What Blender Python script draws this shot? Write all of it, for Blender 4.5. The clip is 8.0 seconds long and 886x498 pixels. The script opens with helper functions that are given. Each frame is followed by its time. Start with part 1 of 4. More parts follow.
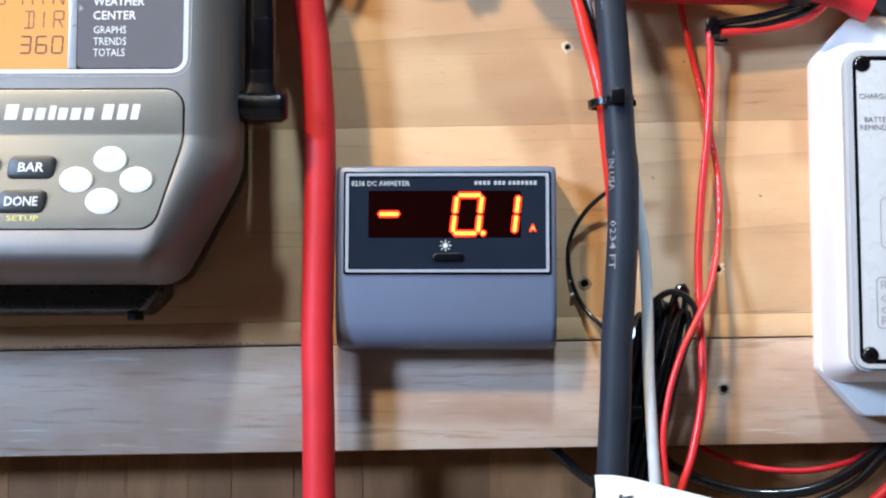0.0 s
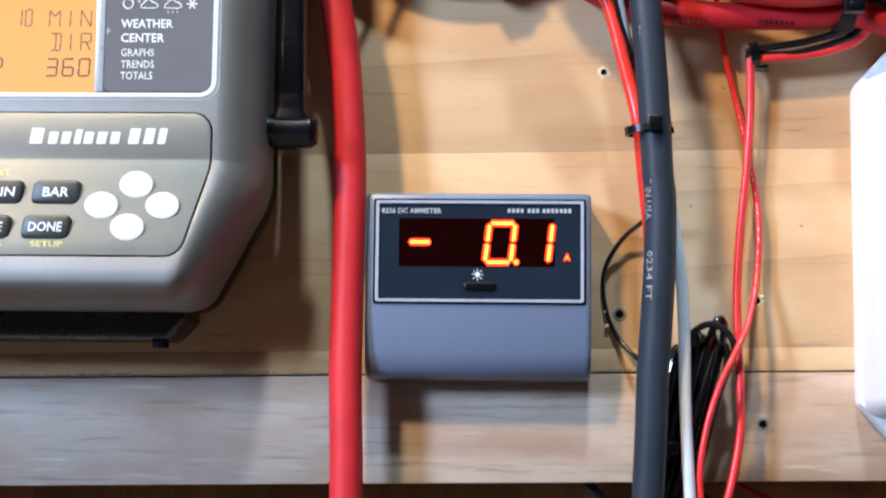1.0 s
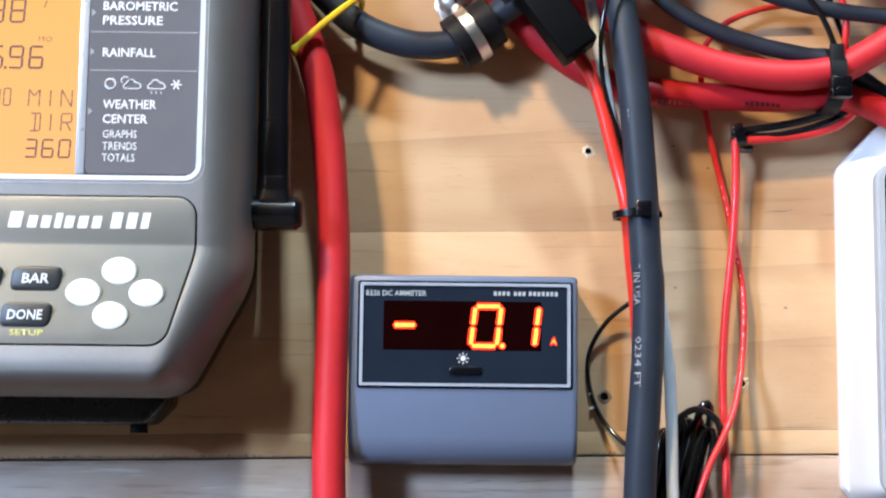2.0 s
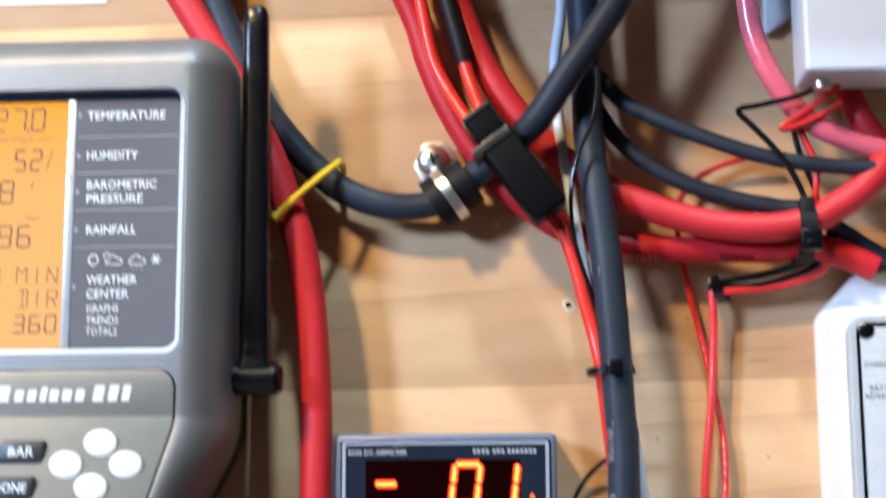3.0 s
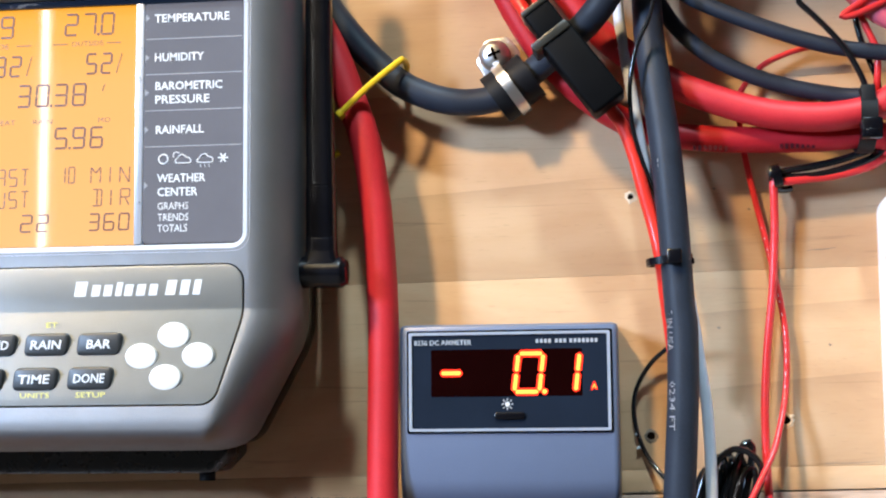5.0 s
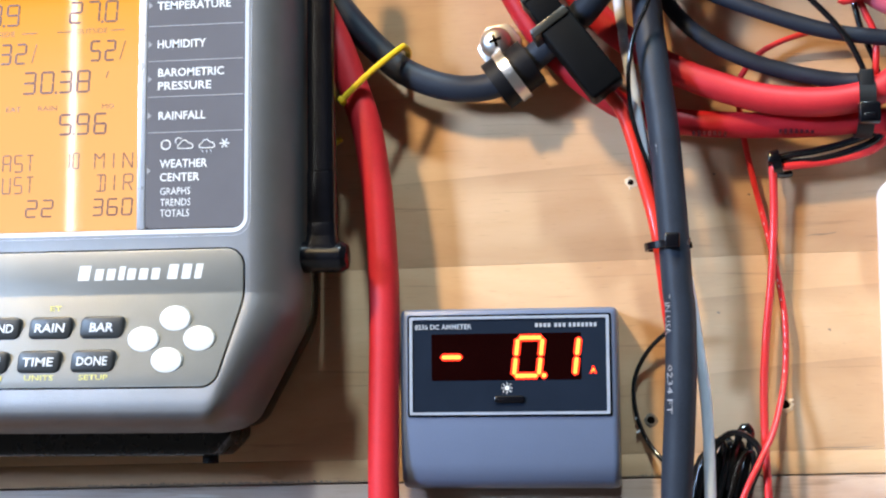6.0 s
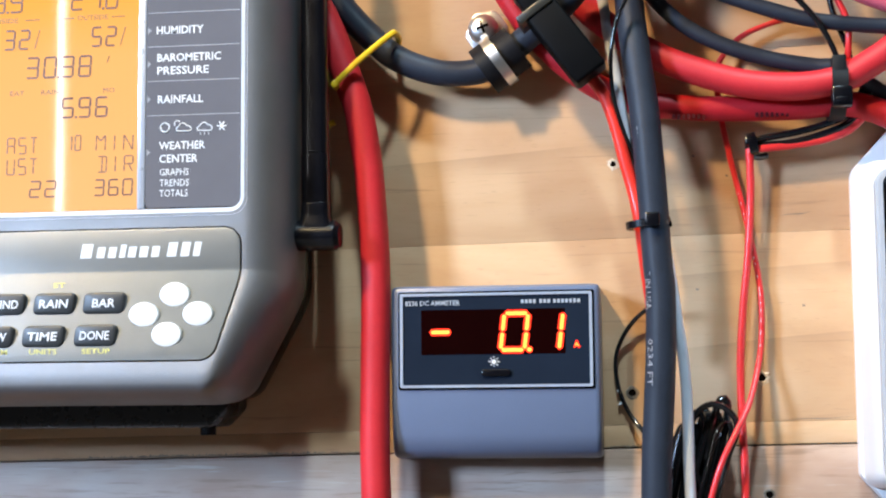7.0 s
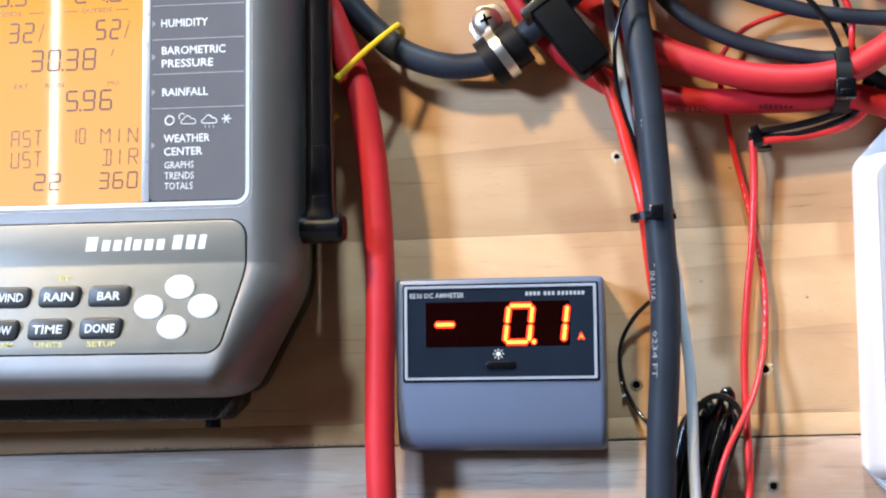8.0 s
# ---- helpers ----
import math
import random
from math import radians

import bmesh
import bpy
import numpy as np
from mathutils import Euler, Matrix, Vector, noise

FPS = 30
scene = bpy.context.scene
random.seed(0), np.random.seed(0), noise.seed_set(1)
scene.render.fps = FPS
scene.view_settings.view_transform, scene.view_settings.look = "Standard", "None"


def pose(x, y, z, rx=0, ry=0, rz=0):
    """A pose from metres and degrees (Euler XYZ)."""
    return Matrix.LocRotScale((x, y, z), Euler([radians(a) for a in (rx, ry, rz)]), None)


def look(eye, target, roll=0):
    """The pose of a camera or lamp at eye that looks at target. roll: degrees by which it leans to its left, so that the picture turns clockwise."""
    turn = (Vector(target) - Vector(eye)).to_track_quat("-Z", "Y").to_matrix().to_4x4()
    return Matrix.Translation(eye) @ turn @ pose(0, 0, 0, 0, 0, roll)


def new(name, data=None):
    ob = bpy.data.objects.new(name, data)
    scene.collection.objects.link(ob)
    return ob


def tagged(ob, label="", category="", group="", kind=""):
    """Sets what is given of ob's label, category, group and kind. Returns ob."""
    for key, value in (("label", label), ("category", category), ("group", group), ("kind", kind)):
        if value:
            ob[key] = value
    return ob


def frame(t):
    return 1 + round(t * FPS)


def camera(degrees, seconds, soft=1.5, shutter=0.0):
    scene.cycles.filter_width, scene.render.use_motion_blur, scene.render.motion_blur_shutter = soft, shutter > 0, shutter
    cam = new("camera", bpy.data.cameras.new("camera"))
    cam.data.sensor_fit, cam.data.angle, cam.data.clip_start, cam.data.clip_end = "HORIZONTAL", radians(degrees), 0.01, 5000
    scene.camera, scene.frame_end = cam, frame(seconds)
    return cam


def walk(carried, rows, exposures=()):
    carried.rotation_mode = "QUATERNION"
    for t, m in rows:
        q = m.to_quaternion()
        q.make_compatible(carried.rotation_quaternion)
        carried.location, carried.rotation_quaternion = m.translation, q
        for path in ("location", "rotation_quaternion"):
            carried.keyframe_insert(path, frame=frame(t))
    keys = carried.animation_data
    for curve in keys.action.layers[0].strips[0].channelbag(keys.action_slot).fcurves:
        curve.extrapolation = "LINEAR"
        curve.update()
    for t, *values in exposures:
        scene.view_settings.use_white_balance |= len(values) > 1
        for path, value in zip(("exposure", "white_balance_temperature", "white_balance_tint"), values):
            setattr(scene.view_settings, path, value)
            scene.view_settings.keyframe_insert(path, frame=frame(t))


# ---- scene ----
cam = camera(32.00, 8.0, soft=2.1, shutter=0.6)
PATH = [
    (0, (0.00713, -0.51638, -0.04857), (-0.00307, 0.08043, 0.01241), 0.040),
    (0.5, (0.00719, -0.50853, -0.04771), (-0.00775, 0.08794, 0.01552), 0.223),
    (1, (0.00675, -0.50549, -0.04476), (-0.01569, 0.09013, 0.02407), 0.632),
    (1.2, (0.00217, -0.50428, -0.04480), (-0.01783, 0.09080, 0.02922), 0.505),
    (1.5, (-0.00234, -0.50435, -0.04079), (-0.01808, 0.09053, 0.03586), 0.799),
    (1.7, (-0.01513, -0.50113, -0.03036), (-0.00713, 0.09435, 0.04269), 0.693),
    (2.8, (0.01858, -0.51071, -0.01228), (-0.00376, 0.08117, 0.08351), -0.245),
    (2.9, (0.02323, -0.51297, -0.00560), (-0.00431, 0.07781, 0.09554), -0.304),
    (3, (0.02815, -0.51560, 0.00172), (-0.00576, 0.07428, 0.10609), -0.282),
    (3.2, (0.02687, -0.51496, 0.00642), (-0.00804, 0.07458, 0.11236), -0.970),
    (3.5, (0.02712, -0.51873, 0.00893), (-0.01654, 0.07323, 0.09660), -0.562),
    (3.8, (0.02588, -0.51996, 0.00568), (-0.02742, 0.07243, 0.08464), -0.797),
    (4, (0.02631, -0.52112, 0.00421), (-0.03178, 0.07145, 0.07830), -0.660),
    (4.5, (0.03335, -0.52288, 0.00094), (-0.03273, 0.06969, 0.06795), -0.545),
    (6, (0.05291, -0.52521, -0.00653), (-0.03385, 0.06486, 0.05904), -0.402),
    (6.5, (0.05293, -0.53727, -0.00975), (-0.02903, 0.05374, 0.05348), -0.442),
    (7, (0.05471, -0.54418, -0.01183), (-0.02695, 0.04710, 0.04921), -0.472),
    (7.5, (0.05561, -0.54530, -0.01311), (-0.02772, 0.04580, 0.04738), -0.490),
    (8, (0.05072, -0.54540, -0.01270), (-0.02807, 0.04646, 0.04636), -0.587),
]
walk(cam, [(t, look(eye, target, roll)) for t, eye, target, roll in PATH], ((0.0, 0.0), (1.5, 0.06), (2.6, 0.02), (3.1, -0.03), (3.6, 0.03), (4.5, 0.1), (6.0, 0.08), (8.0, 0.06)))

# ---- world and lamps ----
world = bpy.data.worlds.new("world")
scene.world = world
world.use_nodes = True
world.node_tree.nodes["Background"].inputs["Color"].default_value = (0.75, 0.87, 1.0, 1)
world.node_tree.nodes["Background"].inputs["Strength"].default_value = 0.25


def area(name, eye, target, sx, sy, power, colour):
    data = bpy.data.lights.new(name, "AREA")
    data.shape, data.size, data.size_y = "RECTANGLE", sx, sy
    data.energy, data.color = power, colour
    ob = new(name, data)
    ob.matrix_world = look(eye, target)
    return ob


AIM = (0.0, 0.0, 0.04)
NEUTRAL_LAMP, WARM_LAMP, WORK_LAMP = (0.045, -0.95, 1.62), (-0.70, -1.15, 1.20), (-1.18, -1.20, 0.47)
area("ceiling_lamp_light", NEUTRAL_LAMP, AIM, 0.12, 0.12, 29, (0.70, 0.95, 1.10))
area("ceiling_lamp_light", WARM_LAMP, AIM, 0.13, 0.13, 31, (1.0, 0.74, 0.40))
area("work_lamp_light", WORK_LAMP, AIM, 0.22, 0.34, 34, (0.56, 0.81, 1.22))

# ---- materials ----


def nodes_of(name):
    m = bpy.data.materials.new(name)
    m.use_nodes = True
    nt = m.node_tree
    return m, nt, nt.nodes["Principled BSDF"]


def texco(nt, scale=(1, 1, 1), turn=(0, 0, 0), out="Object"):
    tc = nt.nodes.new("ShaderNodeTexCoord")
    mp = nt.nodes.new("ShaderNodeMapping")
    mp.inputs["Scale"].default_value = scale
    mp.inputs["Rotation"].default_value = turn
    nt.links.new(tc.outputs[out], mp.inputs["Vector"])
    return mp.outputs["Vector"]


def noise_of(nt, vec, scale, detail=4.0, rough=0.55, warp=0.0):
    n = nt.nodes.new("ShaderNodeTexNoise")
    n.inputs["Scale"].default_value, n.inputs["Detail"].default_value = scale, detail
    n.inputs["Roughness"].default_value, n.inputs["Distortion"].default_value = rough, warp
    nt.links.new(vec, n.inputs["Vector"])
    return n.outputs["Fac"]


def ramp(nt, fac, stops):
    r = nt.nodes.new("ShaderNodeValToRGB")
    while len(r.color_ramp.elements) < len(stops):
        r.color_ramp.elements.new(0.5)
    for e, (p, c) in zip(r.color_ramp.elements, stops):
        e.position, e.color = p, (*c, 1)
    nt.links.new(fac, r.inputs["Fac"])
    return r.outputs["Color"]


def blend(nt, fac, a, b, mode="MIX"):
    m = nt.nodes.new("ShaderNodeMix")
    m.data_type, m.blend_type = "RGBA", mode
    for s, v in ((m.inputs["Factor"], fac), (m.inputs["A"], a), (m.inputs["B"], b)):
        if isinstance(v, bpy.types.NodeSocket):
            nt.links.new(v, s)
        else:
            s.default_value = v if not isinstance(v, tuple) else (*v, 1)
    return m.outputs["Result"]


def bump(nt, bs, height, strength, dist):
    b = nt.nodes.new("ShaderNodeBump")
    b.inputs["Strength"].default_value, b.inputs["Distance"].default_value = strength, dist
    nt.links.new(height, b.inputs["Height"])
    nt.links.new(b.outputs["Normal"], bs.inputs["Normal"])


def plastic(name, colour, rough=0.45, vary=0.12, grain=0.0, grain_scale=2500, coat=0.0, metal=0.0, spec=0.5, blotch=60):
    """A painted or moulded surface: its colour varied by soft stains and fine specks."""
    m, nt, bs = nodes_of(name)
    v = texco(nt)
    dark = tuple(c * (1 - vary) for c in colour)
    light = tuple(min(1.0, c * (1 + vary)) for c in colour)
    col = ramp(nt, noise_of(nt, v, blotch, 5, 0.6), [(0.3, dark), (0.7, light)])
    fine = noise_of(nt, v, grain_scale, 2, 0.5)
    col = blend(nt, 0.25 if grain else 0.08, col, ramp(nt, fine, [(0.35, dark), (0.65, light)]), "MIX")
    nt.links.new(col, bs.inputs["Base Color"])
    r = nt.nodes.new("ShaderNodeMapRange")
    r.inputs["To Min"].default_value, r.inputs["To Max"].default_value = max(0.02, rough - 0.08), rough + 0.08
    nt.links.new(noise_of(nt, v, blotch * 3, 4), r.inputs["Value"])
    nt.links.new(r.outputs["Result"], bs.inputs["Roughness"])
    bs.inputs["Metallic"].default_value = metal
    bs.inputs["Coat Weight"].default_value = coat
    bs.inputs["Specular IOR Level"].default_value = spec
    if grain:
        bump(nt, bs, fine, grain, 0.0002)
    return m


def glow(name, colour, strength, base=(0.02, 0.02, 0.02), rough=0.15):
    m, nt, bs = nodes_of(name)
    bs.inputs["Base Color"].default_value = (*base, 1)
    bs.inputs["Roughness"].default_value = rough
    bs.inputs["Emission Color"].default_value = (*colour, 1)
    bs.inputs["Emission Strength"].default_value = strength
    return m


def wood(name, pale, mid, dark, seed, rough=0.42, grey=None, upright=False, tone=0.10, lines=0.32, worn=0.0):
    """Sawn strips: long grain along the strip, rising growth lines, small pores, handling stains; each strip a little lighter or darker."""
    m, nt, bs = nodes_of(name)

    def along(scale, turn=(0, 0, 0)):
        tc = nt.nodes.new("ShaderNodeTexCoord")
        mp = nt.nodes.new("ShaderNodeMapping")
        mp.inputs["Scale"].default_value, mp.inputs["Rotation"].default_value = scale, turn
        mp.inputs["Location"].default_value = (seed * 1.7, seed * 0.9, seed * 2.3)
        src = tc.outputs["Object"]
        if upright:
            sep, com = nt.nodes.new("ShaderNodeSeparateXYZ"), nt.nodes.new("ShaderNodeCombineXYZ")
            nt.links.new(src, sep.inputs["Vector"])
            for a, b in (("X", "Z"), ("Y", "Y"), ("Z", "X")):
                nt.links.new(sep.outputs[a], com.inputs[b])
            src = com.outputs["Vector"]
        nt.links.new(src, mp.inputs["Vector"])
        return mp.outputs["Vector"]

    figure = noise_of(nt, along((5.0, 5.0, 13)), 2.2, 5, 0.55, 0.7)
    fibre = noise_of(nt, along((26, 26, 800)), 2.0, 4, 0.65)
    patch = noise_of(nt, along((9, 9, 16)), 1.3, 3, 0.5, 0.4)
    col = ramp(nt, figure, [(0.28, dark), (0.46, mid), (0.64, pale)])
    col = blend(nt, 0.22, col, ramp(nt, fibre, [(0.3, mid), (0.7, pale)]))
    if grey:
        col = blend(nt, ramp(nt, patch, [(0.42, (0, 0, 0)), (0.62, (0.8, 0.8, 0.8))]), col, grey)
    else:
        col = blend(nt, ramp(nt, patch, [(0.50, (0, 0, 0)), (0.75, (0.40, 0.40, 0.40))]), col, dark)
    # growth lines: sharp on one side, fading on the other, kept to parts of the face
    line = nt.nodes.new("ShaderNodeTexWave")
    line.wave_type, line.bands_direction, line.wave_profile = "BANDS", "Z", "SAW"
    line.inputs["Scale"].default_value, line.inputs["Distortion"].default_value = 13, 9.0
    line.inputs["Detail"].default_value, line.inputs["Detail Scale"].default_value = 2.0, 0.35
    nt.links.new(along((0.22, 0.22, 1.0), (0, 0.42, 0)), line.inputs["Vector"])
    where = ramp(nt, noise_of(nt, along((7, 7, 20)), 1.5, 2), [(0.44, (0.02, 0.02, 0.02)), (0.66, (lines, lines, lines))])
    edge = ramp(nt, line.outputs["Fac"], [(0.70, (0, 0, 0)), (0.95, (0.75, 0.75, 0.75)), (1.0, (1, 1, 1))])
    col = blend(nt, blend(nt, 1.0, edge, where, "MULTIPLY"), col, tuple(c * 0.62 for c in dark))
    streak = noise_of(nt, along((14, 14, 420)), 1.6, 3, 0.5, 0.8)
    col = blend(nt, ramp(nt, streak, [(0.66, (0, 0, 0)), (0.76, (0.45, 0.45, 0.45))]), col, tuple(c * 0.55 for c in dark))
    pore = noise_of(nt, along((70, 70, 800)), 3.0, 2, 0.5)
    col = blend(nt, ramp(nt, pore, [(0.66, (0, 0, 0)), (0.76, (0.26, 0.26, 0.26))]), col, tuple(c * 0.5 for c in dark))
    if worn:
        rub = noise_of(nt, along((18, 18, 330)), 1.8, 4, 0.6, 0.5)
        col = blend(nt, ramp(nt, rub, [(0.30, (worn, worn, worn)), (0.44, (0, 0, 0))]), col, tuple(c * 0.62 for c in mid))
        col = blend(nt, ramp(nt, rub, [(0.62, (0, 0, 0)), (0.74, (worn, worn, worn))]), col, (0.66, 0.60, 0.54))
        cloud = noise_of(nt, along((16, 16, 46)), 1.4, 3, 0.5)
        col = blend(nt, ramp(nt, cloud, [(0.42, (0, 0, 0)), (0.66, (0.6, 0.6, 0.6))]), col, tuple(c * k for c, k in zip(mid, (0.86, 0.76, 0.72))))
    strip, shade = nt.nodes.new("ShaderNodeObjectInfo"), nt.nodes.new("ShaderNodeMapRange")
    shade.inputs["To Min"].default_value, shade.inputs["To Max"].default_value = 1 - tone, 1 + tone
    nt.links.new(strip.outputs["Random"], shade.inputs["Value"])
    col = blend(nt, 1.0, col, shade.outputs["Result"], "MULTIPLY")
    nt.links.new(col, bs.inputs["Base Color"])
    rr = nt.nodes.new("ShaderNodeMapRange")
    rr.inputs["To Min"].default_value, rr.inputs["To Max"].default_value = rough - 0.1, rough + 0.15
    nt.links.new(fibre, rr.inputs["Value"])
    nt.links.new(rr.outputs["Result"], bs.inputs["Roughness"])
    bs.inputs["Specular IOR Level"].default_value = 0.35
    bump(nt, bs, fibre, 0.15, 0.0003)
    return m


WOOD = wood("board_wood", (0.645, 0.422, 0.248), (0.575, 0.345, 0.187), (0.45, 0.25, 0.134), 1.0, tone=0.010)
WOOD_LOW = wood("lower_board_wood", (0.57, 0.405, 0.305), (0.46, 0.305, 0.218), (0.29, 0.172, 0.105), 4.0, 0.40, (0.51, 0.425, 0.370), lines=0.06, worn=0.75)
WOOD_BACK = wood("backing_wood", (0.38, 0.185, 0.078), (0.26, 0.120, 0.048), (0.11, 0.050, 0.020), 7.0, 0.6, upright=True, tone=0.28)
CHIP = plastic("raw_wood_chip", (0.70, 0.57, 0.42), 0.7)
WORN = plastic("worn_edge", (0.22, 0.165, 0.12), 0.75, 0.5, 0.4, 900, blotch=400)
# near black without gloss, stands for the shade inside holes and screw recesses
RECESS_SHADE = plastic("recess_shade", (0.006, 0.004, 0.003), 0.9, spec=0.0)
GREY = plastic("console_grey", (0.212, 0.214, 0.225), 0.43, 0.07, 0.45, 2600, metal=0.45)
BEZEL = plastic("bezel_silver", (0.60, 0.63, 0.70), 0.34, 0.05, metal=0.15)
SILVER = plastic("silver_plastic", (0.52, 0.54, 0.60), 0.30, 0.05, 0.15, 2600, metal=0.4)
LEGEND = plastic("legend_grey", (0.135, 0.13, 0.145), 0.12, 0.05, spec=0.4)
KEYPAD = plastic("keypad_grey", (0.228, 0.228, 0.220), 0.40, 0.05, 0.3, 2600, metal=0.45)
BLACK = plastic("black_plastic", (0.004, 0.004, 0.006), 0.22, 0.1, spec=0.5)
BASE = plastic("glossy_base_black", (0.012, 0.013, 0.017), 0.28, 0.2)
MATT = plastic("matt_black", (0.008, 0.008, 0.010), 0.55, 0.25, spec=0.2)
KEY_BLACK = plastic("key_rubber", (0.026, 0.028, 0.030), 0.42, 0.15)
WHITE = plastic("white_key", (0.80, 0.80, 0.79), 0.35, 0.02)
INK = plastic("white_ink", (0.72, 0.73, 0.75), 0.5, 0.03)
INK_DIM = plastic("dim_ink", (0.40, 0.42, 0.46), 0.5, 0.05)
INK_YELLOW = plastic("yellow_ink", (0.72, 0.66, 0.20), 0.5, 0.05)
INK_DARK = plastic("dark_ink", (0.06, 0.06, 0.07), 0.6, 0.1)
INK_GREY = plastic("grey_ink", (0.30, 0.30, 0.32), 0.6, 0.1)
METER = plastic("meter_grey", (0.125, 0.157, 0.245), 0.33, 0.05, 0.25, 2200)
METER_FACE = plastic("meter_face", (0.013, 0.019, 0.032), 0.10, 0.1, spec=0.5)
METER_RIM = plastic("meter_rim", (0.33, 0.36, 0.43), 0.35, 0.08)
RED = plastic("red_sheath", (0.56, 0.022, 0.030), 0.52, 0.14, 0.12, 1800, spec=0.36)
RED_DARK = plastic("deep_red_sheath", (0.47, 0.010, 0.018), 0.52, 0.18, 0.12, 1800, spec=0.36)
RED_THIN = plastic("thin_red_sheath", (0.72, 0.034, 0.036), 0.30, 0.08)
ORANGE_RED = plastic("bright_red_sheath", (0.75, 0.035, 0.022), 0.32, 0.08)
PINK = plastic("pink_sheath", (0.78, 0.14, 0.205), 0.26, 0.12, coat=0.3)
SHEATH = plastic("black_sheath", (0.023, 0.029, 0.043), 0.50, 0.22, 0.2, 1500, spec=0.25)
SHEATH_THIN = plastic("thin_black_sheath", (0.008, 0.008, 0.009), 0.16, 0.2, coat=0.3)
SHEATH_GREY = plastic("grey_sheath", (0.58, 0.61, 0.69), 0.36, 0.12)
YELLOW = plastic("yellow_nylon", (0.82, 0.53, 0.02), 0.35, 0.08)
BOX_WHITE = plastic("enclosure_white", (0.80, 0.80, 0.81), 0.40, 0.02)
BOX_FACE = plastic("enclosure_face", (0.50, 0.51, 0.545), 0.28, 0.03)
BOX_PALE = plastic("upper_case_pale", (0.60, 0.62, 0.67), 0.42, 0.04, 0.15, 2200)
BOX_GREY = plastic("upper_case_grey", (0.44, 0.45, 0.49), 0.42, 0.05, 0.15, 2200)
STEEL = plastic("zinc_steel", (0.80, 0.78, 0.76), 0.34, 0.15, metal=1.0)
LID = plastic("enclosure_lid", (0.44, 0.45, 0.48), 0.35, 0.04)
PRINT_RED = plastic("dark_print", (0.10, 0.006, 0.010), 0.6, 0.1, spec=0.2)
DEEP = plastic("deep_black", (0.003, 0.003, 0.0035), 0.5, 0.2, spec=0.08)
AGED = plastic("aged_black_plastic", (0.030, 0.028, 0.023), 0.32, 0.3, blotch=300)
PAPER = plastic("paper", (0.84, 0.84, 0.82), 0.8, 0.03)
ROOM = plastic("room_paint", (0.045, 0.045, 0.047), 0.8, 0.08, blotch=3)
FLOOR = plastic("room_floor", (0.12, 0.11, 0.10), 0.7, 0.2, blotch=5)
TUBE = glow("tube_glow", (0.95, 0.98, 1.0), 36)
# red of the lit digits, also painted wider than them as their halo
LED_HALO = glow("led_halo_glow", (1.0, 0.022, 0.003), 2.6)
LED_CORE = glow("led_core_glow", (1.0, 0.34, 0.045), 3.2)
LED_WINDOW = plastic("led_window", (0.007, 0.0008, 0.0008), 0.10, 0.2, spec=0.25)
LCD_INK = plastic("lcd_segment", (0.12, 0.04, 0.035), 0.4, 0.15)
LCD_FAINT = plastic("lcd_faint_segment", (0.22, 0.085, 0.05), 0.4, 0.15)


def lcd_glass():
    """Backlit amber display: the lamp behind it is deeper orange along the upper edge."""
    m, nt, bs = nodes_of("lcd_glow")
    tc = texco(nt, (1, 1, 1))
    sep = nt.nodes.new("ShaderNodeSeparateXYZ")
    nt.links.new(tc, sep.inputs["Vector"])
    mr = nt.nodes.new("ShaderNodeMapRange")
    mr.inputs["From Min"].default_value, mr.inputs["From Max"].default_value = 0.055, 0.135
    nt.links.new(sep.outputs["Z"], mr.inputs["Value"])
    col = ramp(nt, mr.outputs["Result"], [(0.0, (1.0, 0.50, 0.19)), (0.65, (1.0, 0.48, 0.14)), (1.0, (1.0, 0.40, 0.008))])
    nt.links.new(col, bs.inputs["Emission Color"])
    bs.inputs["Emission Strength"].default_value = 0.92
    bs.inputs["Base Color"].default_value = (0.12, 0.07, 0.03, 1)
    bs.inputs["Roughness"].default_value = 0.03
    return m


LCD = lcd_glass()

# ---- building helpers; millimetres: x to the right, d out from the wall, z up ----


def V(x, d, z):
    return Vector((x * 0.001, -d * 0.001, z * 0.001))


def thing(name, x, d, z, label, category, group="", kind=""):
    ob = new(name)
    ob.empty_display_size = 0.005
    ob.location = V(x, d, z)
    return tagged(ob, label, category, group, kind)


def part(name, bm, material, parent=None, label="", smooth=True):
    me = bpy.data.meshes.new(name)
    if isinstance(bm, bmesh.types.BMesh):
        bmesh.ops.recalc_face_normals(bm, faces=bm.faces)
        bm.to_mesh(me)
        bm.free()
    else:
        me.from_pydata(*bm)
    me.materials.append(material)
    if smooth:
        me.shade_smooth()
        me.set_sharp_from_angle(angle=radians(38))
    ob = new(name, me)
    if parent:
        ob.parent = parent
        if parent.type == "EMPTY":
            ob.matrix_parent_inverse = Matrix.Translation(-parent.location)
    if label:
        tagged(ob, label)
    return ob


def box(x0, x1, d0, d1, z0, z1, bev=0.0, seg=2, bm=None, turn=0.0):
    """A bevelled block; turn: degrees about the axis out of the wall."""
    b = bmesh.new()
    bmesh.ops.create_cube(b, size=1)
    bmesh.ops.scale(b, vec=(abs(x1 - x0) * 0.001, abs(d1 - d0) * 0.001, abs(z1 - z0) * 0.001), verts=b.verts)
    if bev:
        bmesh.ops.bevel(b, geom=list(b.edges), offset=bev * 0.001, segments=seg, profile=0.5, affect="EDGES")
    bmesh.ops.rotate(b, matrix=Matrix.Rotation(radians(-turn), 3, "Y"), verts=b.verts)
    bmesh.ops.translate(b, vec=V((x0 + x1) / 2, (d0 + d1) / 2, (z0 + z1) / 2), verts=b.verts)
    return join(bm, b)


